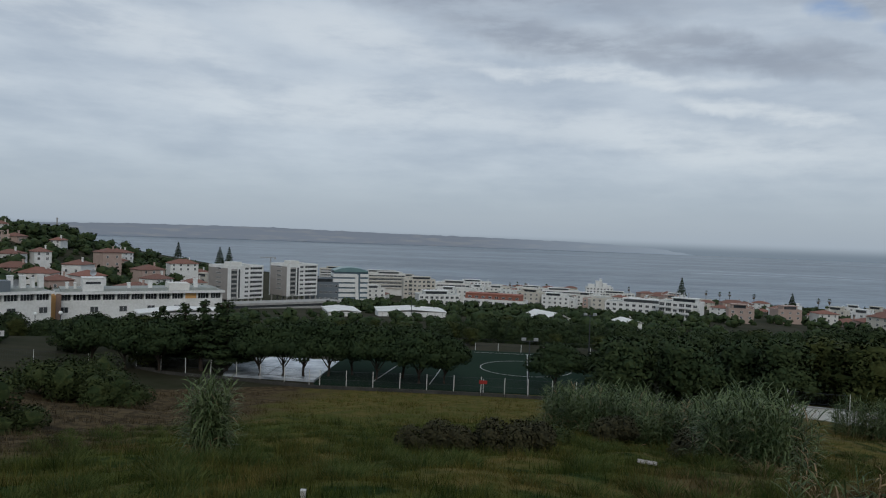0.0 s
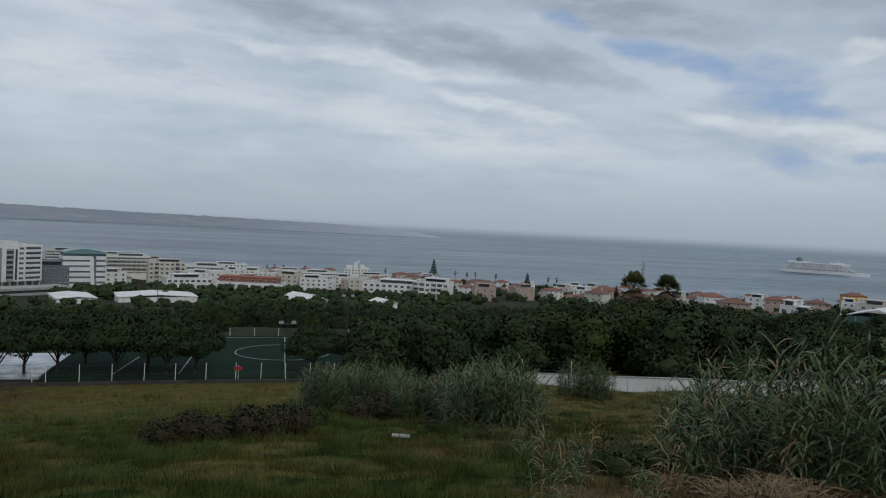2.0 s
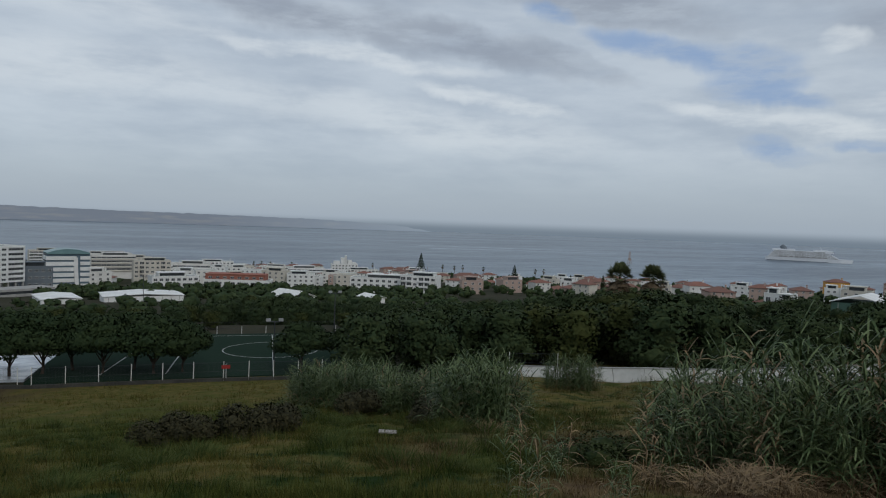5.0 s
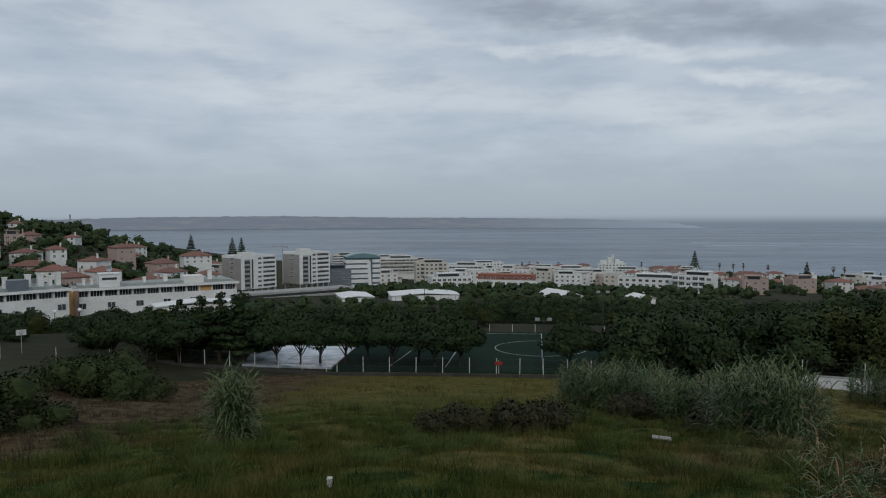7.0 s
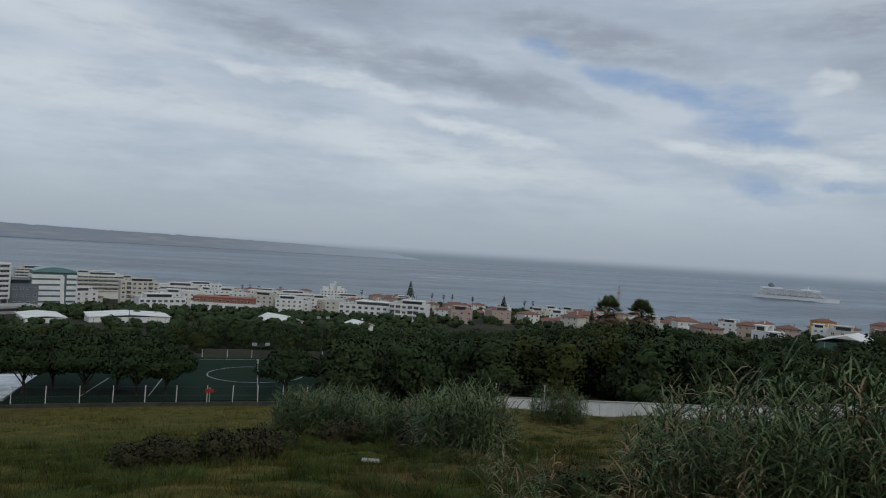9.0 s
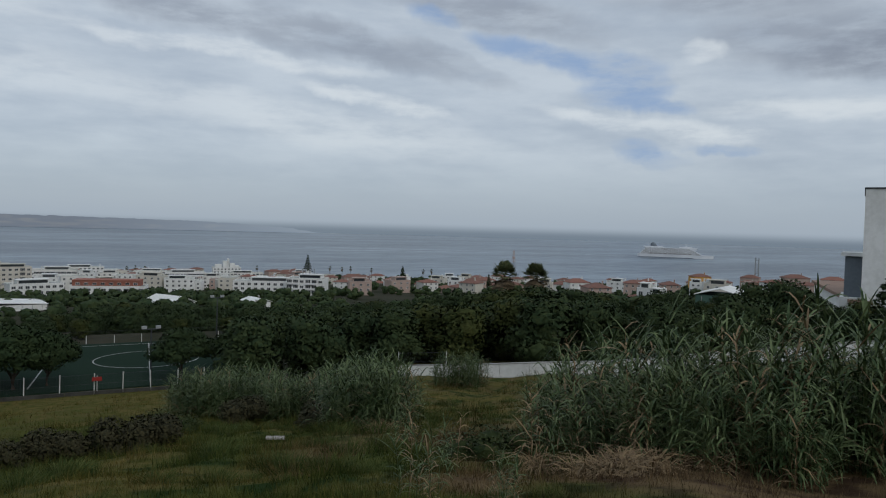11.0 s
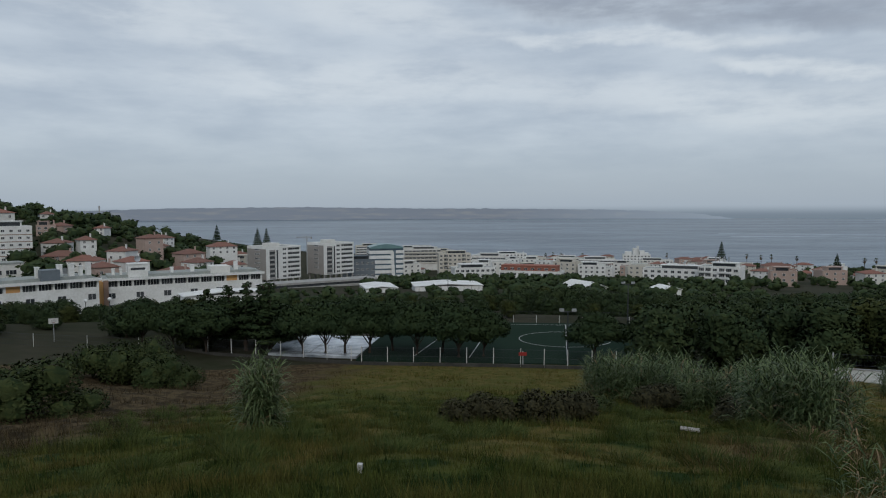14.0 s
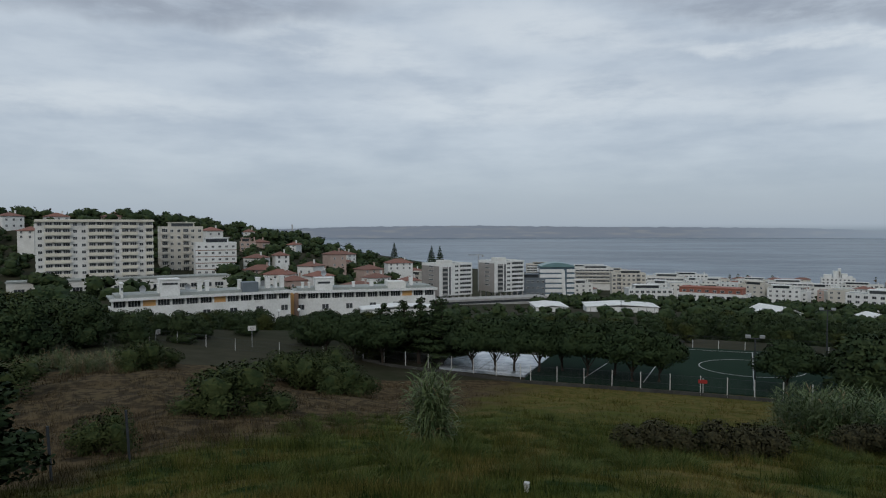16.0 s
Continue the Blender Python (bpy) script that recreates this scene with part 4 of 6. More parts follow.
# small blocks filling the streets behind the seafront
rs_town = random.Random(11)
taken = [polar(a, d) for a, d, *_ in TOWN] + [polar(3.9, 440), polar(18.6, 410), polar(12.5, 800), polar(-8, 396)]
for _ in range(900):
    az, d = rs_town.uniform(-9, 21), rs_town.uniform(470, 830)
    x, y = polar(az, d)
    if len(taken) > 84 or any(math.dist((x, y), q) < 22 for q in taken):
        continue
    taken.append((x, y))
    wall = rs_town.choice((WHITE, WHITE, OFFWHITE, CREAM, CREAM, PINK))
    w, fl = rs_town.uniform(11, 22), rs_town.choice((2, 3, 3))
    label = f"{ {'white_render': 'white', 'offwhite_render': 'off-white', 'cream_render': 'cream', 'salmon_render': 'salmon-pink'}[wall.name]} town house of {('two', 'three')[fl - 2]} storeys in a dense street"
    if rs_town.random() < 0.5:
        block("town_house", facing(az, d, float(np.interp(d, D_S, Z_S)) + rs_town.uniform(0, 2.5), rs_town.uniform(-25, 25)), label, w, 11, fl * 2.9, wall, fl, max(3, int(w // 3.6)), foot=12, group="town houses", win=(1.5, 1.4), plant=rs_town.random() < 0.6)
    else:
        house(facing(az, d, float(np.interp(d, D_S, Z_S)) + rs_town.uniform(0, 2), rs_town.uniform(-30, 30)), w * 0.8, 10, fl * 2.7, wall, TILE, label.replace("town house", "tiled house"), 2.0, bays=3, floors=fl, group="town houses")

# tiled villas: bearing, distance, foot, width, height to eaves, wall, turn
VILLAS = [(-31.9, 420, 60.5, 7.5, 6.6, PINK, 20), (-29.9, 430, 61.0, 7.0, 4.2, WHITE, -10), (-26.1, 380, 53.8, 11.5, 7.2, PINK, 12), (-28.8, 330, 53.5, 10.5, 4.0, WHITE, -15), (-29.4, 290, 50.4, 10.5, 3.4, PINK, 8),
          (-23.2, 350, 49.4, 14, 5.0, PINK, 14), (-21.0, 400, 50.5, 18, 4.4, WHITE, 6), (-27.3, 300, 51.2, 12, 3.6, WHITE, 12), (-49.4, 420, 75.8, 12.5, 6.4, WHITE, 10), (-48.7, 360, 70.6, 9, 4.2, OFFWHITE, -12),
          (-46.6, 430, 77.2, 13.5, 5.0, WHITE, 6), (-38.9, 470, 75.8, 16.0, 4.4, OFFWHITE, -6), (-35.8, 400, 67.8, 11.5, 6.4, OFFWHITE, 10), (-22.4, 330, 46.8, 12, 4.8, WHITE, 20), (-24.7, 240, 49.0, 12, 5.4, PINK, -6),
          (-30.6, 360, 57.0, 8.5, 4.5, WHITE, 6), (-25.0, 420, 55.0, 9.0, 4.4, WHITE, 22), (-33.2, 470, 68.0, 9.0, 5.0, OFFWHITE, 0), (-43.0, 480, 78.6, 11.0, 4.6, PINK, 8), (-20.0, 330, 45.0, 10, 5.0, OFFWHITE, 8),
          (22.7, 700, 13.5, 26, 10.0, PINK, 8), (31.9, 420, 34.0, 14, 6.5, PINK, 14), (33.6, 430, 34.4, 13, 7.0, OFFWHITE, -8), (42.9, 330, 46.6, 13.5, 4.2, PINK, 10), (45.9, 300, 45.0, 12.0, 5.0, WHITE, -12),
          (50.7, 600, 32.0, 17, 10.2, YELLOW, 12), (54.0, 600, 35.0, 16, 8.4, PINK, -4), (57.3, 560, 38.0, 20, 9.2, PINK, 10), (59.6, 560, 40.0, 19, 7.0, OFFWHITE, 0), (24.8, 640, 17, 14, 5.8, WHITE, 10), (26.6, 690, 13, 16, 6.5, PINK, 0),
          (28.4, 600, 20, 15, 6.0, OFFWHITE, 12), (29.8, 560, 22, 13, 6.0, PINK, -10), (36.0, 480, 32, 14, 6.0, PINK, 6), (20.4, 680, 13, 14, 6.4, WHITE, 8), (39.5, 480, 34.0, 14, 5.6, OFFWHITE, -8), (48.4, 420, 42.6, 12, 4.6, PINK, 6),
          (30.6, 450, 31.0, 14, 5.6, PINK, 16), (27.4, 480, 27.0, 13, 5.5, OFFWHITE, 4), (25.6, 520, 23.0, 15, 6.0, PINK, -6)]
for az, d, z, w, h, wall, turn in VILLAS:
    colour = {"salmon_render": "salmon-pink", "white_render": "white", "offwhite_render": "off-white", "ochre_render": "ochre-yellow"}[wall.name]
    house(facing(az, d, z - (2.9 if az > 0 else 0.8), turn * 2.2), w * (0.86 if az > 0 else 0.82), 9 + 0.1 * w, h, wall, TILE, f"{colour} villa under a hipped clay-tile roof", 1.6 + 0.05 * w, bays=max(2, int(w // 4)), floors=2 if h > 4 else 1, group="tiled villas")
rs_east = random.Random(23)
placed = [polar(v[0], v[1]) for v in VILLAS]
for _ in range(700):
    on_hill = rs_east.random() < 0.28
    az, d = (rs_east.uniform(-33.5, -19.5), rs_east.uniform(300, 460)) if on_hill else (rs_east.uniform(20, 60), rs_east.uniform(360, 680))
    x, y = polar(az, d)
    if len(placed) > len(VILLAS) + 62 or any(math.dist((x, y), q) < 15 for q in placed):
        continue
    placed.append((x, y))
    wall = rs_east.choice((PINK, WHITE, OFFWHITE, CREAM, WHITE))
    colour = {"salmon_render": "salmon-pink", "white_render": "white", "offwhite_render": "off-white", "cream_render": "cream"}[wall.name]
    w = rs_east.uniform(8, 14)
    z = float(ground_z(x, y)) + (1.0 if on_hill else 1.8)
    if rs_east.random() < 0.72:
        house(facing(az, d, z, rs_east.uniform(-35, 35)), w, 9, rs_east.uniform(4.0, 6.2), wall, TILE, f"{colour} house under a clay-tile roof among gardens", rs_east.uniform(1.6, 2.4), bays=3, floors=2, group="garden houses")
    else:
        block("house", facing(az, d, z, rs_east.uniform(-35, 35)), f"{colour} flat-roofed house with a terrace among gardens", w, 9, rs_east.uniform(4.5, 6.5), wall, 2, 3, foot=14, group="garden houses", category="house")
house(facing(21.6, 240, 43.4, 10), 2.6, 3, 3.4, WHITE, WHITE, "small white chimney-like hut among dark trees", 0.4, bays=1, floors=1, chimney=False)
for az, d, z, w in ((46.4, 296, 46.8, 7.0), (47.2, 292, 45.0, 6.0)):
    block("villa", facing(az, d, z, -20), "white flat-roofed modern villa with stepped terraces", w, 8, 4.4, WHITE, 1, 2, foot=8, win=(1.8, 2.2))


# the tall white neighbour on the east side with its long wing
def neighbour():
    b = thing("white_building", facing(61.35, 90, 66.0, 0), "tall plain white building with a dark glazed balcony bay", "building")
    part("wall", boxes("wall", WHITE, (0.0, 22, 0, 16, -6, 14.5)), b, "smooth white rendered wall")
    part("coping", boxes("coping", DARKMETAL, (-0.1, 22.1, -0.1, 16.1, 14.5, 14.65)), b, "thin dark roof coping")
    part("bay", boxes("bay", SLATE, (-1.7, -0.002, 1.5, 9, 2.2, 6.9)), b, "dark glazed bay")
    part("bay_roof", boxes("bay_roof", WHITE, (-2.1, -0.003, 1.0, 9.4, 6.9, 7.3), (-2.1, -0.003, 1.0, 9.4, 0.8, 2.2)), b)
    w = thing("white_wing", facing(60.9, 90, 61.4, 8.7), "long low white wing with a row of dark windows", "building")
    part("wall", boxes("wall", WHITE, (0, 10, 0, 36, -6, 6.2)), w)
    part("roof", boxes("roof", BROWNBAND, (-0.4, 10.3, -0.3, 36.3, 6.2, 6.6)), w, "brown flat roof edge")
    for k in range(10):
        window(w, 0, 2 + 3.5 * k, 3.0, 2.4, 1.8, -90)


neighbour()


# ---- sports ground ----
def ribbon(pts, width, z):
    bm = bmesh.new()
    last = None
    for i, p in enumerate(pts):
        a, b = Vector(pts[max(i - 1, 0)]), Vector(pts[min(i + 1, len(pts) - 1)])
        n = (b - a).normalized()
        n = Vector((-n.y, n.x)) * width / 2
        cur = (bm.verts.new((p[0] + n.x, p[1] + n.y, z)), bm.verts.new((p[0] - n.x, p[1] - n.y, z)))
        if last:
            bm.faces.new((last[0], last[1], cur[1], cur[0]))
        last = cur
    return bm


PITCH_Z = 57.95
pitch = thing("sports_pitch", pose(0, 0, 0), "dark green artificial turf pitch with pale lines", "pitch")
bm = bmesh.new()
vs = [bm.verts.new(p) for p in ((-14.4, 76.2, PITCH_Z), (23.0, 74.2, PITCH_Z), (25.0, 101.0, PITCH_Z), (-13.2, 103.0, PITCH_Z))]
lo = [bm.verts.new((v.co.x, v.co.y, PITCH_Z - 1.2)) for v in vs]
bm.faces.new(vs)
for i in range(4):
    bm.faces.new((vs[i], lo[i], lo[(i + 1) % 4], vs[(i + 1) % 4]))
part("turf", mesh_of("turf", bm, TURF), pitch)
ZL = PITCH_Z + 0.012
for pts in ([(9.4, 76.6), (11.9, 99.0), (12.0, 100.4)], [(-1.6, 77.5), (0.2, 91.5)], [(-8.0, 78.0), (-4.6, 95.0)], [(20.2, 76.5), (22.4, 92.0)], [(-8.6, 101.0), (24.0, 99.4)]):
    part("touch_line", mesh_of("line", ribbon(pts, 0.14, ZL), LINE), pitch)
ring = [(10.6 + 5.9 * math.cos(a), 89.2 + 5.2 * math.sin(a)) for a in np.linspace(0, 2 * math.pi, 40)]
part("centre_circle", mesh_of("circle", ribbon(ring, 0.14, ZL), LINE), pitch)
# the slab's blue-white look is reflection painted in, besides its low roughness
court = thing("sky_blotched_court", pose(0, 0, 0), "wet hard court with a blue-white sky reflection painted into its colour", "court")
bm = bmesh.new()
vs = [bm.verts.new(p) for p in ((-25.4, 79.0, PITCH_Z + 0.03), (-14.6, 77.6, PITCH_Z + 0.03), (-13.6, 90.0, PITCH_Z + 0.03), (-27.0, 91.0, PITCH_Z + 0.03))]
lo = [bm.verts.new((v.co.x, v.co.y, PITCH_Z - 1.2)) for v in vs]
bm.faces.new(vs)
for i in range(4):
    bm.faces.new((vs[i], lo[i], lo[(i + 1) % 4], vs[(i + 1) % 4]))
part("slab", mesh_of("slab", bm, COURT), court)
for pts in ([(-26.5, 80.0), (-14.5, 79.0)], [(-20.5, 79.5), (-20.0, 92.0)], [(-27.5, 91.8), (-13.0, 91.0)]):
    part("court_line", mesh_of("line", ribbon(pts, 0.12, PITCH_Z + 0.045), DARKMETAL), court, "dark court line")


def fence_run(label, pts, spacing, height, post_mat, rail_h=(0.15, 1.0, 1.9), thick=0.04, skirt=0.0):
    """Posts along a line with thin rails and wires between them."""
    f = thing("fence", pose(0, 0, 0), label, "fence", "fences")
    post = boxes("post", post_mat, (-thick, thick, -thick, thick, -0.6, height), (-thick * 0.9, thick * 0.9, -thick * 0.9, thick * 0.9, height, height + 0.03))
    bm = bmesh.new()
    prev = None
    for a, b in zip(pts, pts[1:]):
        n = max(1, round(math.dist(a, b) / spacing))
        for k in range(n + 1):
            if prev is not None and k == 0:
                continue
            x, y = a[0] + (b[0] - a[0]) * k / n, a[1] + (b[1] - a[1]) * k / n
            z = float(ground_z(x, y))
            part("post", post, f, at=pose(x, y, z, random.uniform(-1, 1), random.uniform(-1, 1), random.uniform(0, 20)))
            if prev:
                for h in rail_h:
                    tube(bm, [(prev[0], prev[1], prev[2] + h), (x, y, z + h)], [0.012, 0.012], 4)
                for w in range(1, 24):
                    q = w / 24
                    px, py, pz = prev[0] + (x - prev[0]) * q, prev[1] + (y - prev[1]) * q, prev[2] + (z - prev[2]) * q
                    tube(bm, [(px, py, pz + rail_h[0]), (px, py, pz + rail_h[-1])], [0.005, 0.005], 3, cap=False)
            prev = (x, y, z)
    part("mesh_panel", mesh_of("mesh_panel", bm, DARKMETAL), f, "dark wire mesh and rails")
    return f


fence_run("wire fence with white concrete posts along the pitch", [(-13.4, 74.3), (4.0, 73.4), (14.0, 72.6), (24.0, 71.6)], 2.86, 2.0, POSTWHITE)
fence_run("wire fence with white concrete posts by the wet court", [(-36.0, 80.2), (-23.4, 77.4), (-14.6, 74.6)], 3.0, 2.0, POSTWHITE)
fence_run("wire fence with pale posts at the basketball court", [(-62.0, 72.0), (-50.0, 73.0), (-40.0, 77.0)], 4.4, 1.5, POSTWHITE, (0.15, 0.8, 1.4), 0.03)
fence_run("far wire fence with pale posts behind the pitch", [(-9.0, 104.0), (25.0, 102.0)], 3.4, 1.3, POSTWHITE)
kerb = thing("kerb", pose(0, 0, 0), "low dark concrete kerb under the fence", "kerb")
run = [(-36, 80.0), (-23.4, 77.2), (-13.4, 74.1), (4, 73.2), (24, 71.4)]
for (x0, y0), (x1, y1) in zip(run, run[1:]):
    n = round(math.dist((x0, y0), (x1, y1)) / 2.5)
    L = math.dist((x0, y0), (x1, y1)) / n
    stone = boxes("kerb_stone", DARKKERB, (-L / 2 + 0.01, L / 2 - 0.01, -0.12, 0.12, -0.9, 0.34))
    for k in range(n):
        q = (k + 0.5) / n
        x, y = x0 + (x1 - x0) * q, y0 + (y1 - y0) * q
        part("kerb_stone", stone, kerb, at=pose(x, y, float(ground_z(x, y)), 0, 0, math.degrees(math.atan2(y1 - y0, x1 - x0))))
rs = thing("sign_board", pose(4.05, 73.25, float(ground_z(4, 73.3)) + 1.0), "small red board tied to the fence", "sign")
part("board", boxes("board", RED, (-0.25, 0.6, -0.09, -0.06, 0.3, 0.68)), rs)
part("bracket", boxes("bracket", METAL, (0.15, 0.25, -0.06, 0.02, -1.0, 0.8)), rs)


def flood_mast(x, y, z, h, label):
    g = thing("light_mast", pose(x, y, z), label, "light mast", "light masts")
    bm = bmesh.new()
    tube(bm, [(0, 0, -0.5), (0, 0, h)], [0.10, 0.06], 8)
    part("pole", mesh_of("pole", bm, DARKMETAL), g)
    part("crossarm", boxes("crossarm", DARKMETAL, (-0.9, 0.9, -0.05, 0.05, h - 0.1, h)), g)
    for s in (-0.7, 0.7):
        part("floodlight", boxes("floodlight", METAL, (s - 0.25, s + 0.25, -0.16, 0.12, h, h + 0.3)), g)


flood_mast(9.7, 78.8, PITCH_Z, 5.2, "slim dark lighting mast beside the pitch")
flood_mast(-10.4, 205.0, 47.5, 9.5, "tall lighting mast with twin floodlights behind trees")
flood_mast(21.0, 100.4, PITCH_Z, 6.0, "slim dark lighting mast beyond the pitch")


def street_lamp(x, y, h, label):
    z = float(ground_z(x, y))
    g = thing("street_lamp", pose(x, y, z), label, "street lamp", "street lamps")
    bm = bmesh.new()
    tube(bm, [(0, 0, -0.5), (0, 0, h)], [0.09, 0.05], 8)
    part("pole", mesh_of("pole", bm, DARKMETAL), g)
    bm = bmesh.new()
    bmesh.ops.create_icosphere(bm, subdivisions=2, radius=0.28)
    part("globe", mesh_of("globe", bm, LAMPGLASS), g, "white globe", at=pose(0, 0, h + 0.24))
    part("collar", boxes("collar", DARKMETAL, (-0.1, 0.1, -0.1, 0.1, h - 0.04, h + 0.02)), g)


street_lamp(60.9, 116.0, 2.6, "park lamp with a white globe above the trees")
for x, y, h in ((-54, 96, 3.4), (-78, 100, 4.0), (-66, 110, 4.6), (-98, 96, 3.6)):
    street_lamp(x, y, h, "park lamp with a white globe among shrubs")


def basketball_hoop(m):
    g = thing("basketball_hoop", m, "basketball hoop with a white backboard on a steel pole", "basketball hoop", "basketball hoops")
    part("pole", boxes("pole", METAL, (-0.07, 0.07, 0.5, 0.64, -1.5, 2.9)), g)
    part("arm", boxes("arm", METAL, (-0.05, 0.05, 0.05, 0.5, 2.7, 2.8)), g)
    bb = part("backboard", boxes("backboard", POSTWHITE, (-0.85, 0.85, -0.03, 0.03, 2.45, 3.5)), g, "white backboard")
    part("target", boxes("target", DARKMETAL, (-0.3, 0.3, -0.036, -0.031, 2.75, 2.8), (-0.3, 0.3, -0.036, -0.031, 3.15, 3.2), (-0.3, -0.25, -0.036, -0.031, 2.8, 3.15), (0.25, 0.3, -0.036, -0.031, 2.8, 3.15)), bb, "dark target square")
    bm = bmesh.new()
    ring = [(0.23 * math.cos(a), -0.3 + 0.23 * math.sin(a), 2.68) for a in np.linspace(0, 2 * math.pi, 14)]
    tube(bm, ring, [0.015] * 14, 5)
    part("rim", mesh_of("rim", bm, RED), g, "red steel rim")


basketball_hoop(facing(-33.1, 92, 60.2) @ Matrix.Scale(0.6, 4))
basketball_hoop(facing(-40.1, 95, 59.9, 60) @ Matrix.Scale(0.6, 4))


# white boundary wall on the east side, of rendered bays
def boundary_wall():
    b = thing("boundary_wall", pose(0, 0, 0), "long white rendered boundary wall stained along the top", "wall")
    line = [(26.3, 66.0, -11.59), (32.5, 63.5, -11.33), (37.4, 62.0, -10.97), (44.0, 62.0, -10.42), (53.0, 62.0, -8.90), (61.7, 62.0, -7.27), (65.0, 62.0, -6.9)]
    for (a0, d0, e0), (a1, d1, e1) in zip(line, line[1:]):
        (x0, y0), (x1, y1) = polar(a0, d0), polar(a1, d1)
        t0, t1 = 75 + d0 * math.tan(radians(e0)), 75 + d1 * math.tan(radians(e1))
        L = math.dist((x0, y0), (x1, y1))
        n = max(1, round(L / 2.4))
        for k in range(n):
            q = (k + 0.5) / n
            x, y, z = x0 + (x1 - x0) * q, y0 + (y1 - y0) * q, t0 + (t1 - t0) * q
            yaw, dip = math.degrees(math.atan2(y1 - y0, x1 - x0)), -math.degrees(math.atan2(t1 - t0, L))
            part("wall_panel", boxes("wall_panel", WHITE, (-L / n / 2 + 0.01, L / n / 2 - 0.01, -0.1, 0.1, -3.2, -0.08)), b, at=pose(x, y, z, 0, dip, yaw))
            part("coping", boxes("coping", CONCRETE, (-L / n / 2, L / n / 2, -0.15, 0.15, -0.08, 0.0)), b, at=pose(x, y, z, 0, dip, yaw))


boundary_wall()
fence_run("thin wire fence on steel posts behind the white wall", [polar(26.5, 67.5), polar(30.5, 66)], 3.5, 2.3, POSTWHITE, (0.3, 1.3, 2.2), 0.03)

# ---- plants ----
rng = np.random.default_rng(7)


def leaf_cloud(lobes, n, size, flat=0.6, shell=0.75):
    """Corners of n small leaf tufts spread through ellipsoid lobes (centre, radii), thickest near their skins."""
    vol = np.array([r[0] * r[1] * r[2] for _, r in lobes]) ** (2 / 3)
    pick = rng.choice(len(lobes), n, p=vol / vol.sum())
    c = np.array([l[0] for l in lobes])[pick]
    r = np.array([l[1] for l in lobes])[pick]
    u = rng.normal(size=(n, 3))
    u /= np.linalg.norm(u, axis=1)[:, None]
    rad = shell + (1.06 - shell) * rng.random((n, 1)) ** 0.7
    p = c + u * r * rad
    a = rng.normal(size=(n, 3))
    a[:, 2] *= flat
    a /= np.linalg.norm(a, axis=1)[:, None]
    b = np.cross(a, u + 0.6 * rng.normal(size=(n, 3)))
    b /= np.linalg.norm(b, axis=1)[:, None] + 1e-6
    s = size * rng.uniform(0.5, 1.3, (n, 1))
    q = np.stack([p - a * s - b * s * 0.25, p + b * s * -0.55 + a * s * 0.2, p + a * s, p + b * s * 0.55], 1)
    return q.reshape(-1, 3)


def core(lobes, k=0.8):
    """Corners of inner leafy masses that close the crown."""
    bm = bmesh.new()
    for c, r in lobes:
        m = Matrix.Translation(c) @ Matrix.Diagonal((r[0] * k, r[1] * k, r[2] * k, 1))
        bmesh.ops.create_icosphere(bm, subdivisions=1 if max(r) < 3 else 2, radius=1.0, matrix=m)
    for v in bm.verts:
        v.co += Vector((1, 1, 1)) * 0.25 * noise.noise(v.co * 1.7)
    out = []
    for f in bm.faces:
        p = [v.co[:] for v in f.verts]
        out += [p[0], p[1], p[2], p[2]]
    bm.free()
    return np.array(out)


def rounded(q, lobes, lift=0.5):
    """Normals that follow the rounded lobes of a crown, so that its tufts shade as one soft mass."""
    c, r = np.array([l[0] for l in lobes]), np.array([l[1] for l in lobes])
    rel = (q[:, None, :] - c[None]) / r[None]
    near = np.argmin((rel ** 2).sum(-1), 1)
    n = rel[np.arange(len(q)), near] / r[near]
    n /= np.linalg.norm(n, axis=1)[:, None] + 1e-6
    n = n + (q - c.mean(0)) / (np.abs(q - c.mean(0)).max() + 1e-6) * 0.9 + rng.normal(0, 0.2, q.shape) + np.array([0, 0, lift])
    return n / (np.linalg.norm(n, axis=1)[:, None] + 1e-6)


def outward(q, lobes):
    """Turn each tuft so that its face looks out of the crown; gives corners and normals."""
    f = q.reshape(-1, 4, 3)
    n = rounded(q, lobes).reshape(-1, 4, 3)
    g = np.cross(f[:, 1] - f[:, 0], f[:, 2] - f[:, 0])
    back = (g * n.mean(1)).sum(1) < 0
    f = np.where(back[:, None, None], f[:, ::-1], f)
    n = np.where(back[:, None, None], n[:, ::-1], n)
    return f.reshape(-1, 3), n.reshape(-1, 3)


def crown_mesh(lobes, n, size, material, k=0.8, flat=0.6):
    q = np.vstack([leaf_cloud(lobes, n, size, flat), leaf_cloud(lobes, n // 4, size * 1.2, flat, 0.5), core(lobes, k)])
    q, n = outward(q, lobes)
    return soup("crown", q, 4, material, n)


def trunk_mesh(h, r, limbs, lean=0.0):
    bm = bmesh.new()
    pts = [(lean * s * s * h * 0.3 + 0.12 * math.sin(5 * s), 0.1 * math.sin(4 * s + 1), h * s) for s in np.linspace(-0.08, 1, 6)]
    tube(bm, pts, [r * (1.25 - 0.6 * s) for s in np.linspace(0, 1, 6)], 8)
    for tip, start in limbs:
        p0 = Vector(pts[3]).lerp(Vector(pts[5]), start)
        mid = p0.lerp(Vector(tip), 0.5) + Vector((0, 0, 0.25))
        tube(bm, [p0, mid, tip], [r * 0.5, r * 0.32, r * 0.12], 6)
    return mesh_of("trunk", bm, BARK)


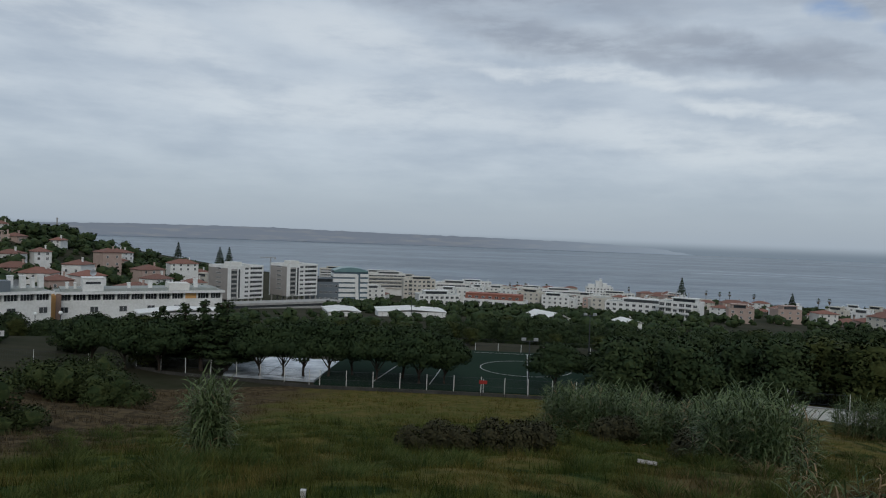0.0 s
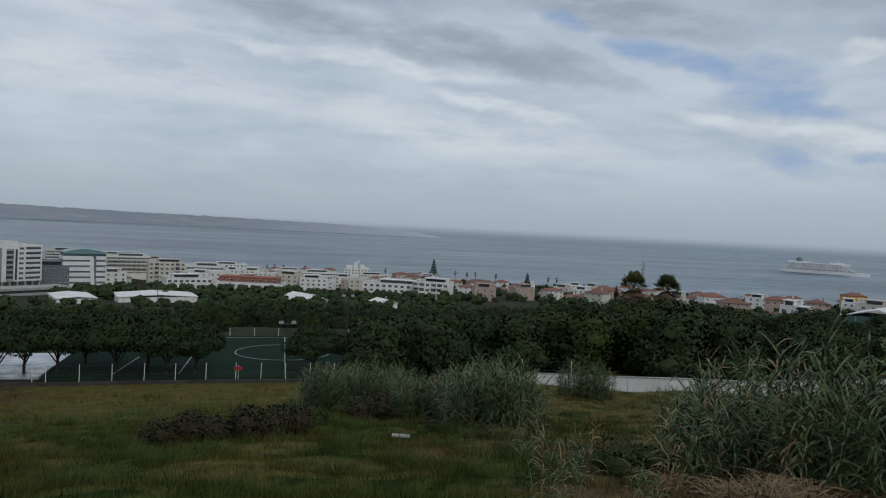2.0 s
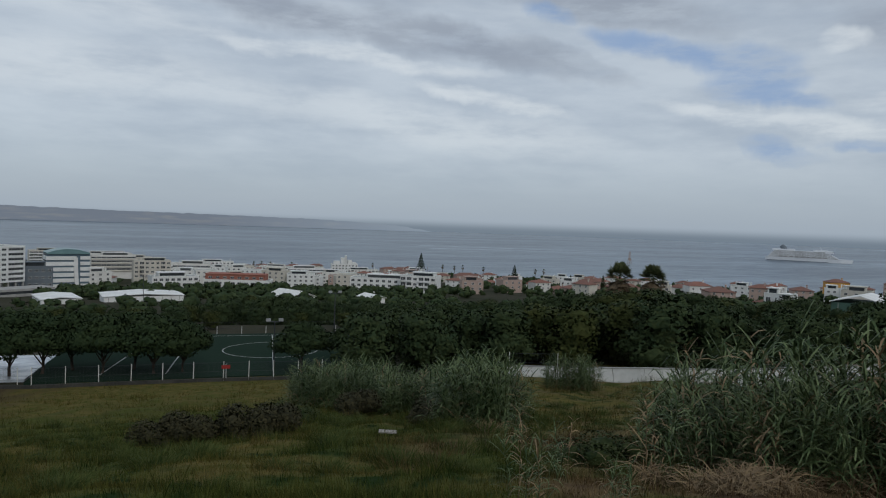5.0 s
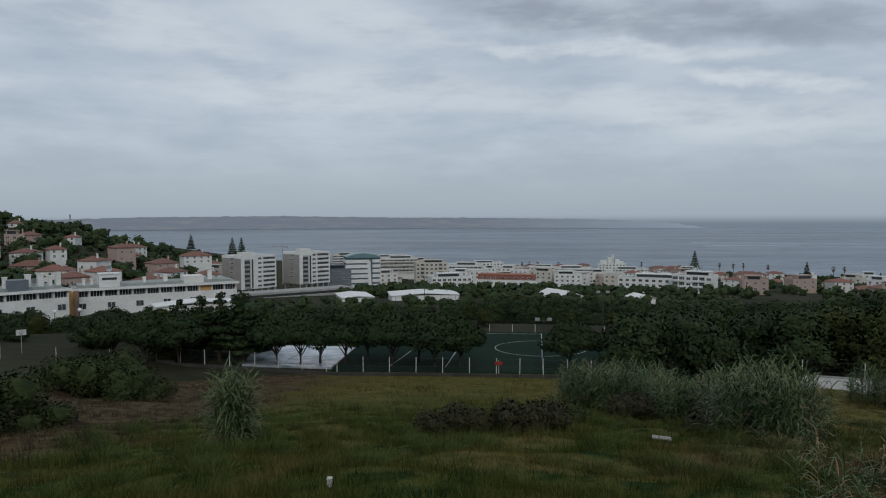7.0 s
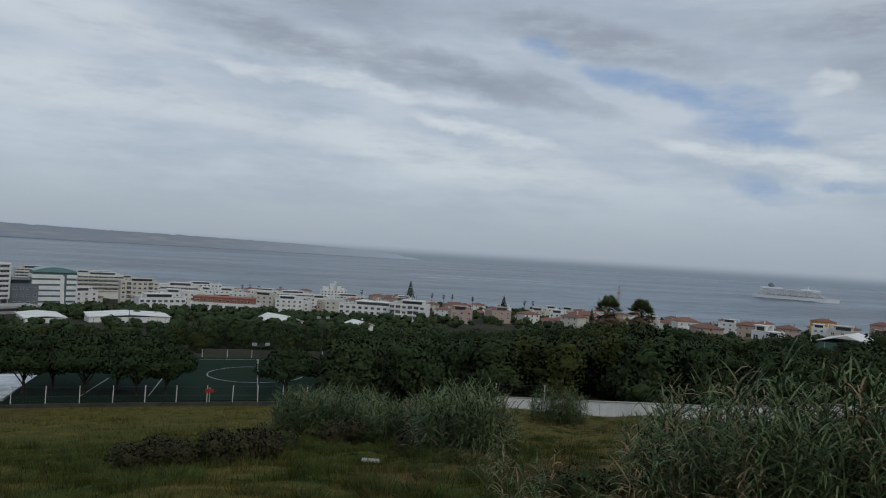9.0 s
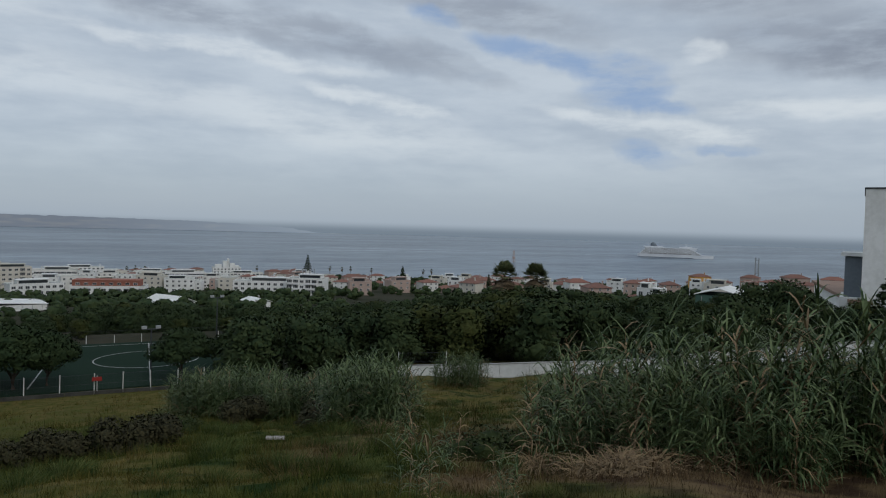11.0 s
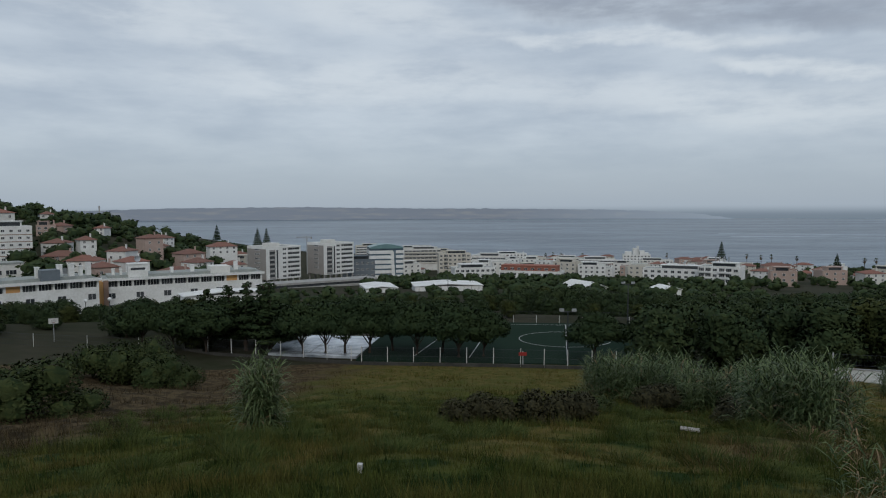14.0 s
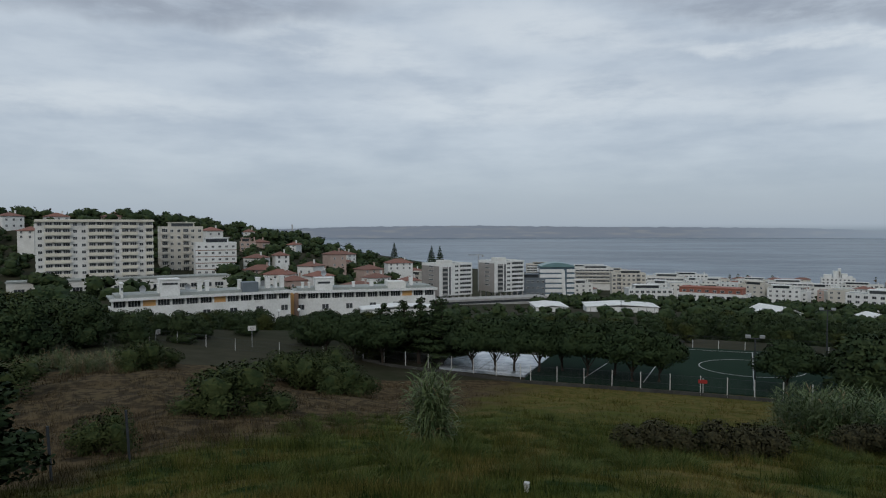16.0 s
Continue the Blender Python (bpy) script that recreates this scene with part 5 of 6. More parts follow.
def tree_template(kind, seed):
    """The meshes of one tree: trunk and crown."""
    r = random.Random(seed)
    if kind == "umbrella_pine":
        h = 2.5
        lobes = [((0, 0, h + 1.4), (3.1, 2.9, 1.5))]
        lobes += [((q * math.cos(a), q * math.sin(a), h + r.uniform(0.4, 1.3)), (r.uniform(1.1, 1.6), r.uniform(1.1, 1.6), r.uniform(0.7, 1.0))) for a, q in ((a, r.uniform(2.2, 3.2)) for a in np.linspace(0, 6.283, 16)[:-1])]
        lobes += [((q * math.cos(a), q * math.sin(a), h + 2.75 - 0.2 * q * q), (r.uniform(1.0, 1.6), r.uniform(1.0, 1.6), r.uniform(0.5, 0.75))) for a, q in ((a, r.uniform(0.2, 2.2)) for a in np.linspace(0.2, 6.4, 12)[:-1])]
        limbs = [((2.1 * math.cos(a), 2.1 * math.sin(a), h + 0.7), r.uniform(-0.4, 0.6)) for a in (0.3, 1.4, 2.5, 3.4, 4.5, 5.6)]
        return trunk_mesh(h, 0.16, limbs, r.uniform(-0.7, 0.7)), crown_mesh(lobes, 8000, 0.15, PINELEAF, 0.55)
    if kind == "cedar":
        lobes = []
        for i in range(9):
            z = 2.0 + i * 0.85
            w = 3.2 * (1 - i / 10.5)
            for k in range(4 if i < 6 else 2):
                a = r.uniform(0, 6.28)
                lobes.append(((w * 0.55 * math.cos(a), w * 0.55 * math.sin(a), z + r.uniform(-0.2, 0.2)), (w * 0.6, w * 0.6, 0.42)))
        return trunk_mesh(9.0, 0.24, []), crown_mesh(lobes, 5200, 0.2, PINELEAF, 0.3, 0.2)
    if kind == "broadleaf":
        h = 3.0
        lobes = [((0, 0, h + 1.0), (2.4, 2.3, 2.4))]
        for _ in range(17):
            a, z = r.uniform(0, 6.283), r.uniform(-0.9, 3.4)
            w = 2.6 * (1 - max(0, z - 0.6) / 4.6) * r.uniform(0.6, 1.1)
            lobes.append(((w * 0.85 * math.cos(a), w * 0.85 * math.sin(a), h + z), (r.uniform(0.9, 1.9), r.uniform(0.9, 1.9), r.uniform(0.7, 1.3))))
        limbs = [((1.4 * math.cos(a), 1.4 * math.sin(a), h + 1.2), r.uniform(0, 0.8)) for a in (0.5, 2.4, 4.4)]
        return trunk_mesh(h + 1, 0.22, limbs), crown_mesh(lobes, 4600, 0.17, WOODLEAF if seed % 5 else DRYLEAF, 0.55)
    lobes = [((r.uniform(-1.0, 1.0), r.uniform(-0.9, 0.9), r.uniform(0.45, 1.3)), (r.uniform(0.5, 0.95), r.uniform(0.5, 0.95), r.uniform(0.4, 0.75))) for _ in range(8)]
    stems = trunk_mesh(0.8, 0.05, [((0.5 * math.cos(a), 0.5 * math.sin(a), 0.9), 0.2) for a in (0.2, 1.5, 3, 4.6)])
    return stems, crown_mesh(lobes, 4200, 0.058 if kind == "shrub" else 0.072, SHRUBLEAF if kind == "shrub" else DRYSHRUB, 0.55 if kind == "shrub" else 0.4)


KINDS = {k: [tree_template(k, s + 1) for s in range(n)] for k, n in (("umbrella_pine", 4), ("cedar", 2), ("broadleaf", 5), ("shrub", 3), ("dry_shrub", 2))}


def plant(kind, x, y, size, label, category="tree", group="", squash=1.0, which=None, sink=0.0, name=None):
    trunk, crown = KINDS[kind][rng.integers(len(KINDS[kind])) if which is None else which]
    z = float(ground_z(x, y)) - sink
    wide = size * (1.2 if kind == "umbrella_pine" else 1.0)
    t = thing(name or kind, pose(x, y, z, 0, 0, float(rng.uniform(0, 360))) @ Matrix.Diagonal((wide, wide, size * squash, 1)), label, category, group)
    part("trunk" if category == "tree" else "stems", trunk, t)
    part("crown" if category == "tree" else "foliage", crown, t)
    return t


# pines in front of the court and the pitch: bearing, distance, width, height
for az, d, wide, tall in ((-5.6, 79.5, 6.8, 6.5), (-3.4, 80.5, 6.6, 6.7), (-2.0, 78.0, 7.4, 6.7), (0.1, 78.5, 5.6, 6.0), (9.3, 78.2, 6.4, 5.8), (13.1, 81.0, 5.0, 5.0), (-7.6, 82.0, 6.6, 6.7), (-9.6, 81.0, 6.8, 6.8), (-11.5, 81.2, 6.8, 6.8), (-13.2, 81.4, 6.6, 6.6), (-15.1, 81.6, 6.4, 6.5), (-22.6, 86.0, 6.8, 6.4), (-25.0, 87.0, 6.6, 6.2), (-27.2, 88.0, 6.4, 6.0)):
    x, y = polar(az, d)
    k = wide * 1.08 / 9.6
    plant("umbrella_pine", x, y, k, "dark umbrella pine with a spreading flat crown", group="pines by the pitch", squash=tall / 6.0 / k)
for x, y, s in ((-25.6, 80.6, 0.92), (-29.0, 82.0, 0.9), (-31.6, 83.5, 0.86), (-34.5, 83.0, 0.8), (-28.2, 86.0, 0.84)):
    plant("cedar", x, y, s, "dark layered cedar beside the court", group="cedars by the court")


def scatter(az0, az1, d0, d1, gap, tries, keep_out=()):
    """Uneven places at least gap apart."""
    out = []
    for _ in range(tries):
        az, d = rng.uniform(az0, az1), math.sqrt(rng.uniform(d0 * d0, d1 * d1))
        x, y = polar(az, d)
        if any(math.dist((x, y), o) < gap for o in out) or any(math.dist((x, y), k[:2]) < k[2] for k in keep_out):
            continue
        out.append((x, y))
    return out


# the dark wood east of the pitch
WOOD_TOP = [(11, -7.6), (16, -6.5), (22, -6.3), (27, -6.0), (30, -5.5), (35, -5.0), (39, -4.5), (42, -4.6), (45, -5.7), (46.2, -4.8), (48, -4.4), (49.8, -4.9), (50.8, -6.3), (52, -4.5), (54.3, -3.7), (58, -3.8), (59.2, -4.7), (64, -4.9)]
pitch_out = [(x, y, 4.6) for x in range(-12, 21, 4) for y in range(76, 103, 5)]
for x, y in scatter(13, 64, 72, 135, 4.6, 1500, pitch_out + [(95, 55, 15), (104, 62, 14), (80, 41, 14), (88, 46, 14), (66, 34, 6)]):
    d, az = math.hypot(x, y), math.degrees(math.atan2(x, y))
    top = 75 + d * math.tan(radians(lerp(az, WOOD_TOP) - (0.75 if d < 110 else 0.1) - 0.4 * rng.random()))
    g = float(ground_z(x, y))
    s = max(0.5, min(1.6, (top - g) / 5.6))
    plant("broadleaf", x, y, s, "dense dark tree of the wood beside the pitch", group="wood beside the pitch", name="wood_tree", sink=1.7 * s)
# trees between the pitch and the town, and below the white terraces
for x, y in scatter(-14, 15, 108, 172, 5.4, 520):
    d, az, g = math.hypot(x, y), math.degrees(math.atan2(x, y)), float(ground_z(x, y))
    s = max(0.45, min(1.3, (75 + d * math.tan(radians(lerp(az, [(-20, -7.2), (-6, -7.3), (0, -7.0), (4, -6.2), (7, -6.3), (11, -6.6), (15, -6.4)]) - (0.9 if d < 125 else 0.2) - 0.5 * rng.random())) - g) / 5.8))
    plant("broadleaf", x, y, s, "dark round tree behind the pitch", group="trees behind the pitch", sink=1.5 * s, name="pitch_tree")
for x, y in scatter(-53, -15, 88, 160, 5.4, 900, [(-54, 96, 4), (-50, 77, 8)]):
    d, az, g = math.hypot(x, y), math.degrees(math.atan2(x, y)), float(ground_z(x, y))
    s = max(0.4, min(1.3, (75 + d * math.tan(radians(lerp(az, [(-53, -3.9), (-45, -4.6), (-43, -6.0), (-38, -6.3), (-24, -6.7), (-15, -7.2)]) - 0.8 * rng.random())) - g) / 5.8))
    plant("broadleaf", x, y, s, "dark bushy tree below the white terrace", group="trees below the terrace", sink=1.5 * s, name="terrace_tree")


# woods far off, on the hill and through the town
def far_woods(name, label, spots, sizes, n=170, leaf=0.75, material=WOODLEAF):
    protos = []
    for s in range(4):
        r = random.Random(s + 40)
        lobes = [((r.uniform(-1.8, 1.8), r.uniform(-1.8, 1.8), 1.2 + r.uniform(0.2, 3.6)), (r.uniform(1.6, 2.6), r.uniform(1.6, 2.6), r.uniform(1.2, 1.9))) for _ in range(6)]
        q = np.vstack([leaf_cloud(lobes, n, leaf), core(lobes, 0.85)])
        protos.append(outward(q, lobes))
    out, bent = [], []
    for (x, y), s in zip(spots, sizes):
        a = rng.uniform(0, 6.28)
        p, nn = protos[rng.integers(4)]
        p = p * s
        bent.append(np.column_stack([nn[:, 0] * math.cos(a) - nn[:, 1] * math.sin(a), nn[:, 0] * math.sin(a) + nn[:, 1] * math.cos(a), nn[:, 2]]))
        q = np.column_stack([p[:, 0] * math.cos(a) - p[:, 1] * math.sin(a) + x, p[:, 0] * math.sin(a) + p[:, 1] * math.cos(a) + y, p[:, 2] + float(ground_z(x, y)) - 0.6])
        out.append(q)
    tagged(new(name, soup(name, np.vstack(out), 4, material, np.vstack(bent))), label, "trees", kind="stuff")


spots = scatter(-58, -19, 215, 560, 8.2, 5000, [(*polar(a, d + 2), 7) for a, d, *_ in VILLAS if a < 0] + [(*q, 8) for q in placed if q[0] < 0] + [(*polar(a, 294), 11) for a in np.linspace(-50, -34, 8)] + [(*polar(a, 325), 11) for a in (-39, -37, -35)])
far_woods("hill_woods", "dark trees between villas on the hillside", spots, [0.6 + 1.25 * rng.random() ** 2 for _ in spots], 110, 0.6)
spots = scatter(-19, 62, 172, 330, 7.8, 3000, [(*polar(a, 270), 14) for a in np.linspace(-10, 1, 7)] + [(*polar(a, 335), 16) for a in np.linspace(-18, -9, 6)])
kept, sizes = [], []
for x, y in spots:
    d, az = math.hypot(x, y), math.degrees(math.atan2(x, y))
    s = (75 + d * math.tan(radians(lerp(az, [(-19, -6.0), (-9, -6.2), (0, -6.0), (10, -5.7), (20, -6.0), (30, -5.6), (40, -4.7), (62, -4.7)]) - 1.0 * rng.random())) - float(ground_z(x, y))) / 6.0
    if s > 0.4:
        kept.append((x, y))
        sizes.append(min(s, 1.2))
far_woods("town_woods", "dark trees between the wood and the town", kept, sizes, 150, 0.5)
spots = scatter(-9, 20, 340, 860, 17, 900, [(*polar(a, d), 22) for a, d, *_ in TOWN] + [(*polar(3.9, 440), 24)])
spots += scatter(-10, 21, 285, 430, 8.0, 900, [(*polar(a, d), 17) for a, d, *_ in TOWN] + [(*polar(a, 440), 16) for a in (2.5, 3.9, 5.3)] + [(*polar(18.6, 410), 16), (*polar(-8, 396), 16)])
spots += scatter(18, 66, 320, 860, 15.0, 2000, [(*polar(a, d + 5), 9) for a, d, *_ in VILLAS if a > 0] + [(*q, 9) for q in placed if q[0] > 0])
far_woods("shore_woods", "dark trees and gardens towards the shore", spots, [rng.uniform(0.6, 1.1) for _ in spots], 30, 0.95)


def norfolk_pine(az, d, z, h):
    t = thing("norfolk_pine", facing(az, d, z), "tall tiered conifer rising above the roofs", "tree", "tiered conifers")
    bm = bmesh.new()
    tube(bm, [(0, 0, -6), (0, 0, h * 0.5), (0, 0, h)], [0.3, 0.2, 0.04], 6)
    part("trunk", mesh_of("trunk", bm, BARK), t)
    lobes = []
    for i in range(11):
        w = h * 0.24 * (1 - i / 11.5)
        for k in range(5):
            a = k * 1.2566 + i
            lobes.append(((w * 0.6 * math.cos(a), w * 0.6 * math.sin(a), h * (0.18 + 0.076 * i)), (w * 0.5, w * 0.5, h * 0.035)))
    part("crown", soup("crown", leaf_cloud(lobes, 2600, h * 0.024, 0.2, 0.1), 4, PINELEAF), t)


for az, d, z, h in ((18.8, 800, 14, 24), (-21.5, 560, 49, 14), (-18.4, 440, 48, 15.5), (-17.7, 445, 48, 15), (26.6, 600, 26, 14), (33.8, 430, 36, 10), (-49.8, 430, 76, 9), (31.2, 520, 27, 12)):
    norfolk_pine(az, d, z, h)
for az, d, s, k in ((63.2, 70, 0.70, "cedar"), (61.6, 71, 0.45, "cedar"), (64.5, 71, 0.6, "cedar"), (58.0, 78, 0.8, "broadleaf"), (56.4, 80, 0.9, "broadleaf"), (54.6, 80, 0.9, "broadleaf"), (60.6, 74, 0.55, "broadleaf"), (61.6, 76, 0.6, "broadleaf"), (64.0, 74, 0.6, "broadleaf"), (59.2, 76, 0.6, "broadleaf")):
    x, y = polar(az, d)
    plant(k, x, y, s, "dark garden tree before the tall white building", group="garden trees by the white building", name="garden_tree", sink=0.4, squash=1.1)


def palm(az, d, z, h, crown_r, n=46, label="tall fan palm with a shaggy skirt of dead fronds", girth=0.34):
    t = thing("palm_tree", facing(az, d, z), label, "palm", "palms")
    bm = bmesh.new()
    tube(bm, [(0, 0, -2), (0.1, 0, h * 0.6), (0, 0, h)], [girth, girth * 0.9, girth * 0.8], 8)
    part("trunk", mesh_of("trunk", bm, BARK), t)
    r = random.Random(int(az * 10))

    def fronds(count, lo, hi, drop):
        bm = bmesh.new()
        for k in range(count):
            a, e = r.uniform(0, 6.283), radians(r.uniform(lo, hi))
            c = Vector((math.cos(a) * math.cos(e), math.sin(a) * math.cos(e), math.sin(e)))
            root = Vector((0, 0, h - 0.1 - drop * r.random()))
            tip = root + c * crown_r * r.uniform(0.30, 0.5)
            side = c.cross(Vector((0, 0, 1))).normalized()
            upv = side.cross(c)
            tube(bm, [root, tip], [0.03, 0.02], 3)
            for b in np.linspace(-1.15, 1.15, 9):
                q = tip + (c * math.cos(b) + side * math.sin(b)) * crown_r * 0.36 - Vector((0, 0, 0.10 * crown_r * abs(b)))
                wv = (side * math.cos(b) - c * math.sin(b)) * 0.05 * crown_r
                bm.faces.new([bm.verts.new(p) for p in (tip, tip.lerp(q, 0.5) + wv + upv * 0.04, q, tip.lerp(q, 0.5) - wv)])
        return bm

    part("crown", mesh_of("crown", fronds(n // 2, -10, 80, 0.3), PALMLEAF), t)
    part("dead_skirt", mesh_of("dead_skirt", fronds(n, -82, -15, crown_r * 0.55), PALMDRY), t, "brown hanging dead fronds")


palm(35.1, 200, 54.5, 7.0, 5.6, 120)
palm(37.7, 200, 55.0, 6.4, 5.6, 120)
for az, d, h in ((5.2, 780, 8), (5.8, 790, 8.6), (6.5, 785, 8), (8.2, 790, 8), (20.6, 760, 10), (21.6, 765, 9), (22.3, 770, 9.4), (14.8, 800, 9), (29.0, 700, 8), (24.0, 740, 8.6), (28.3, 690, 8)):
    x, y = polar(az, d)
    palm(az, d, float(ground_z(x, y)) + 2, h + 2.5, 2.8, 20, "distant promenade palm with a small round crown", 0.22)


# giant reeds
def reed_mesh(n, spread, h0, h1, seed, dry=0.03, squash=1.0, bend=0.12):
    """Corners of quads for n canes with arching leaves: (green, dry)."""
    r = np.random.default_rng(seed)
    out = ([], [])

    def strip(p, w, which):
        for i in range(len(p) - 1):
            out[which].extend([p[i] - w[i], p[i] + w[i], p[i + 1] + w[i + 1], p[i + 1] - w[i + 1]])

    for _ in range(n):
        a, q = r.uniform(0, 6.283), math.sqrt(r.random())
        base = np.array([spread * q * math.cos(a), spread * squash * q * math.sin(a), -0.1])
        h = (h0 + (h1 - h0) * r.random() ** 1.6) * (1 - 0.2 * q * q)
        lean = np.array([math.cos(a) * 0.6 + r.normal() * 0.6, math.sin(a) * 0.6 + r.normal() * 0.6, 0]) * bend
        dead = r.random() < dry
        stem = [base + np.array([0, 0, h * s]) + lean * h * s * s for s in np.linspace(0, 1, 5)]
        side = np.array([math.cos(a + 1.2), math.sin(a + 1.2), 0])
        strip(stem, [side * 0.016 * (1 - 0.7 * s) for s in np.linspace(0, 1, 5)], int(dead))
        side2 = np.array([-side[1], side[0], 0])
        strip(stem, [side2 * 0.016 * (1 - 0.7 * s) for s in np.linspace(0, 1, 5)], int(dead))
        leaves = int(h * 8.0)
        for k in range(leaves):
            s = 0.12 + 0.88 * (k + r.random()) / leaves
            p0 = base + np.array([0, 0, h * s]) + lean * h * s * s
            b = a + 3.1416 * k + r.normal() * 0.7
            L = r.uniform(0.5, 1.05) * (1.0 - 0.35 * max(0, s - 0.8) / 0.2)
            out_d = np.array([math.cos(b), math.sin(b), 0])
            rise = r.uniform(0.5, 1.15) + 0.5 * (s > 0.9)
            droop = r.uniform(0.35, 1.15)
            pts = [p0 + out_d * L * u * (1 - 0.15 * u) + np.array([0, 0, L * (rise * u - droop * u * u)]) for u in (0, 0.3, 0.6, 0.85, 1.0)]
            ws = np.array([-math.sin(b), math.cos(b), r.normal() * 0.3]) * 0.024
            strip(pts, [ws * f for f in (0.7, 1.0, 0.8, 0.45, 0.05)], int(dead or r.random() < 0.015 + 0.22 * (s < 0.22)))
    return np.array(out[0]), np.array(out[1] or [[0, 0, 0]] * 4)


REEDS = {}


def reeds(x, y, key, label, scale=1.0, turn=0.0, name="reed_clump", category="reeds", group="giant reeds", **kw):
    if key not in REEDS:
        g, d = reed_mesh(**kw)
        REEDS[key] = (soup("canes", g, 4, REEDLEAF), soup("dry_canes", d, 4, REEDDRY))
    t = thing(name, pose(x, y, float(ground_z(x, y)), 0, 0, turn) @ Matrix.Scale(scale, 4), label, category, group)
    tagged(part("foliage", REEDS[key][0], t), kind="stuff")
    tagged(part("dead_foliage", REEDS[key][1], t, "straw-coloured dead canes"), kind="stuff")


x, y = polar(-18.6, 27)
reeds(x, y, "lone", "lone clump of green giant reeds in the grass", 1.0, n=74, spread=0.72, h0=2.0, h1=3.2, seed=3, dry=0.0, bend=0.09)
for i, (az, d, s) in enumerate(((10.6, 50, 1.12), (12.0, 51, 1.15), (9.6, 52, 1.0), (22.0, 32, 1.05), (23.4, 31, 1.1), (24.8, 30, 1.08), (26.2, 29.5, 1.0), (16.0, 46, 1.1), (17.6, 44, 1.1), (19.4, 45, 1.0), (21.0, 43, 1.05), (22.6, 41, 1.1), (24.0, 38, 1.15), (25.0, 35, 1.1), (18.4, 47, 0.95), (20.4, 47, 1.0), (23.2, 45, 1.05), (14.4, 48, 1.15), (12.8, 47, 1.1), (13.4, 50, 1.2), (11.6, 48, 1.0), (15.6, 50, 1.2), (30.5, 56, 0.9), (31.8, 56, 0.95), (33.0, 55, 0.85))):
    x, y = polar(az, d)
    reeds(x, y, ("mid", i % 3), "grey-green giant reeds in a thicket on the slope", s * 0.98, 40 * i, n=50, spread=1.25, h0=1.9, h1=3.2, seed=20 + i % 3)
for i, (az, d, s) in enumerate(((39.4, 20.5, 0.66), (41.5, 20.0, 0.84), (44.0, 19.0, 1.0), (46.5, 18.5, 1.05), (49.0, 18.8, 1.08), (51.5, 18.4, 1.05), (54.0, 18.8, 1.06), (56.5, 18.5, 1.1), (59.0, 19.0, 1.18), (61.5, 19.0, 1.2), (64.0, 19.0, 1.2), (66.5, 19, 1.1),
                                (41.0, 23.0, 0.8), (44.5, 22.5, 1.0), (48.5, 22.0, 1.0), (52.5, 22.5, 1.05), (56.5, 22.5, 1.1), (60.5, 22.5, 1.1), (64.5, 22.5, 1.1), (42.5, 17.6, 0.7), (47.5, 16.6, 0.75), (52.5, 16.4, 0.8), (57.0, 16.4, 0.85))):
    x, y = polar(az, d)
    reeds(x, y, ("near", i % 4), "tall green giant reeds with dead lower leaves", s * 0.98, 50 * i, n=36, spread=1.15, h0=1.6, h1=3.9, seed=60 + i % 4, dry=0.05, bend=0.15)
for i, (az, d, s) in enumerate(((29.5, 9.6, 0.44), (28.0, 10.2, 0.40), (36.6, 9.6, 0.34), (38.4, 15.6, 0.72), (39.6, 16.8, 0.85), (31.4, 13.0, 0.42), (27.0, 18.5, 0.6), (35.6, 10.4, 0.32))):
    x, y = polar(az, d)
    reeds(x, y, ("thin", i % 2), "few thin giant reed canes in bare soil", s, 70 * i, n=4, spread=0.4, h0=2.2, h1=3.4, seed=90 + i % 2, dry=0.1)



def straw_heap(az, d, wide, seed):
    """Fallen dead canes in a loose tangle."""
    r = np.random.default_rng(seed)
    n = int(420 * wide)
    a, q = r.uniform(0, 6.283, n), np.sqrt(r.random(n)) * wide
    base = np.stack([q * np.cos(a), q * np.sin(a) * 0.7, 0.05 + 0.4 * r.random(n) * (1 - q / wide)], 1)
    b, L = r.uniform(0, 6.283, n), r.uniform(0.3, 1.0, n)
    tip = base + np.stack([np.cos(b) * L, np.sin(b) * L, r.uniform(-0.05, 0.25, n)], 1)
    mid = (base + tip) / 2 + np.stack([np.zeros(n), np.zeros(n), 0.16 * L], 1)
    w = np.stack([-np.sin(b), np.cos(b), r.normal(0, 0.4, n)], 1) * 0.009
    v = np.concatenate([np.stack([base - w, base + w, mid + w, mid - w], 1), np.stack([mid - w, mid + w, tip + w * 0.2, tip - w * 0.2], 1)]).reshape(-1, 3)
    x, y = polar(az, d)
    ob = tagged(new("straw_heap", soup("straw_heap", v, 4, REEDDRY)), "tangled heap of straw-coloured dead reed canes", "dead reeds", "heaps of dead reeds", "stuff")
    ob.matrix_basis = pose(x, y, float(ground_z(x, y)), 0, 0, 30 * seed)


for i, (az, d, wide) in enumerate(((43.0, 14.6, 0.5), (45.4, 14.4, 0.7), (47.6, 15.2, 0.5), (38.6, 15.4, 0.3), (51.5, 16.0, 0.4), (25.2, 28.0, 0.4))):
    straw_heap(az, d, wide, i)
for i in range(16):
    x, y = polar(-51 + 0.75 * i + rng.uniform(-0.4, 0.4), rng.uniform(70, 80))
    reeds(x, y, ("heath", i % 2), "yellowing reeds at the edge of the heath", 0.8, 60 * i, n=40, spread=1.5, h0=1.8, h1=2.6, seed=120 + i % 2, dry=0.35)



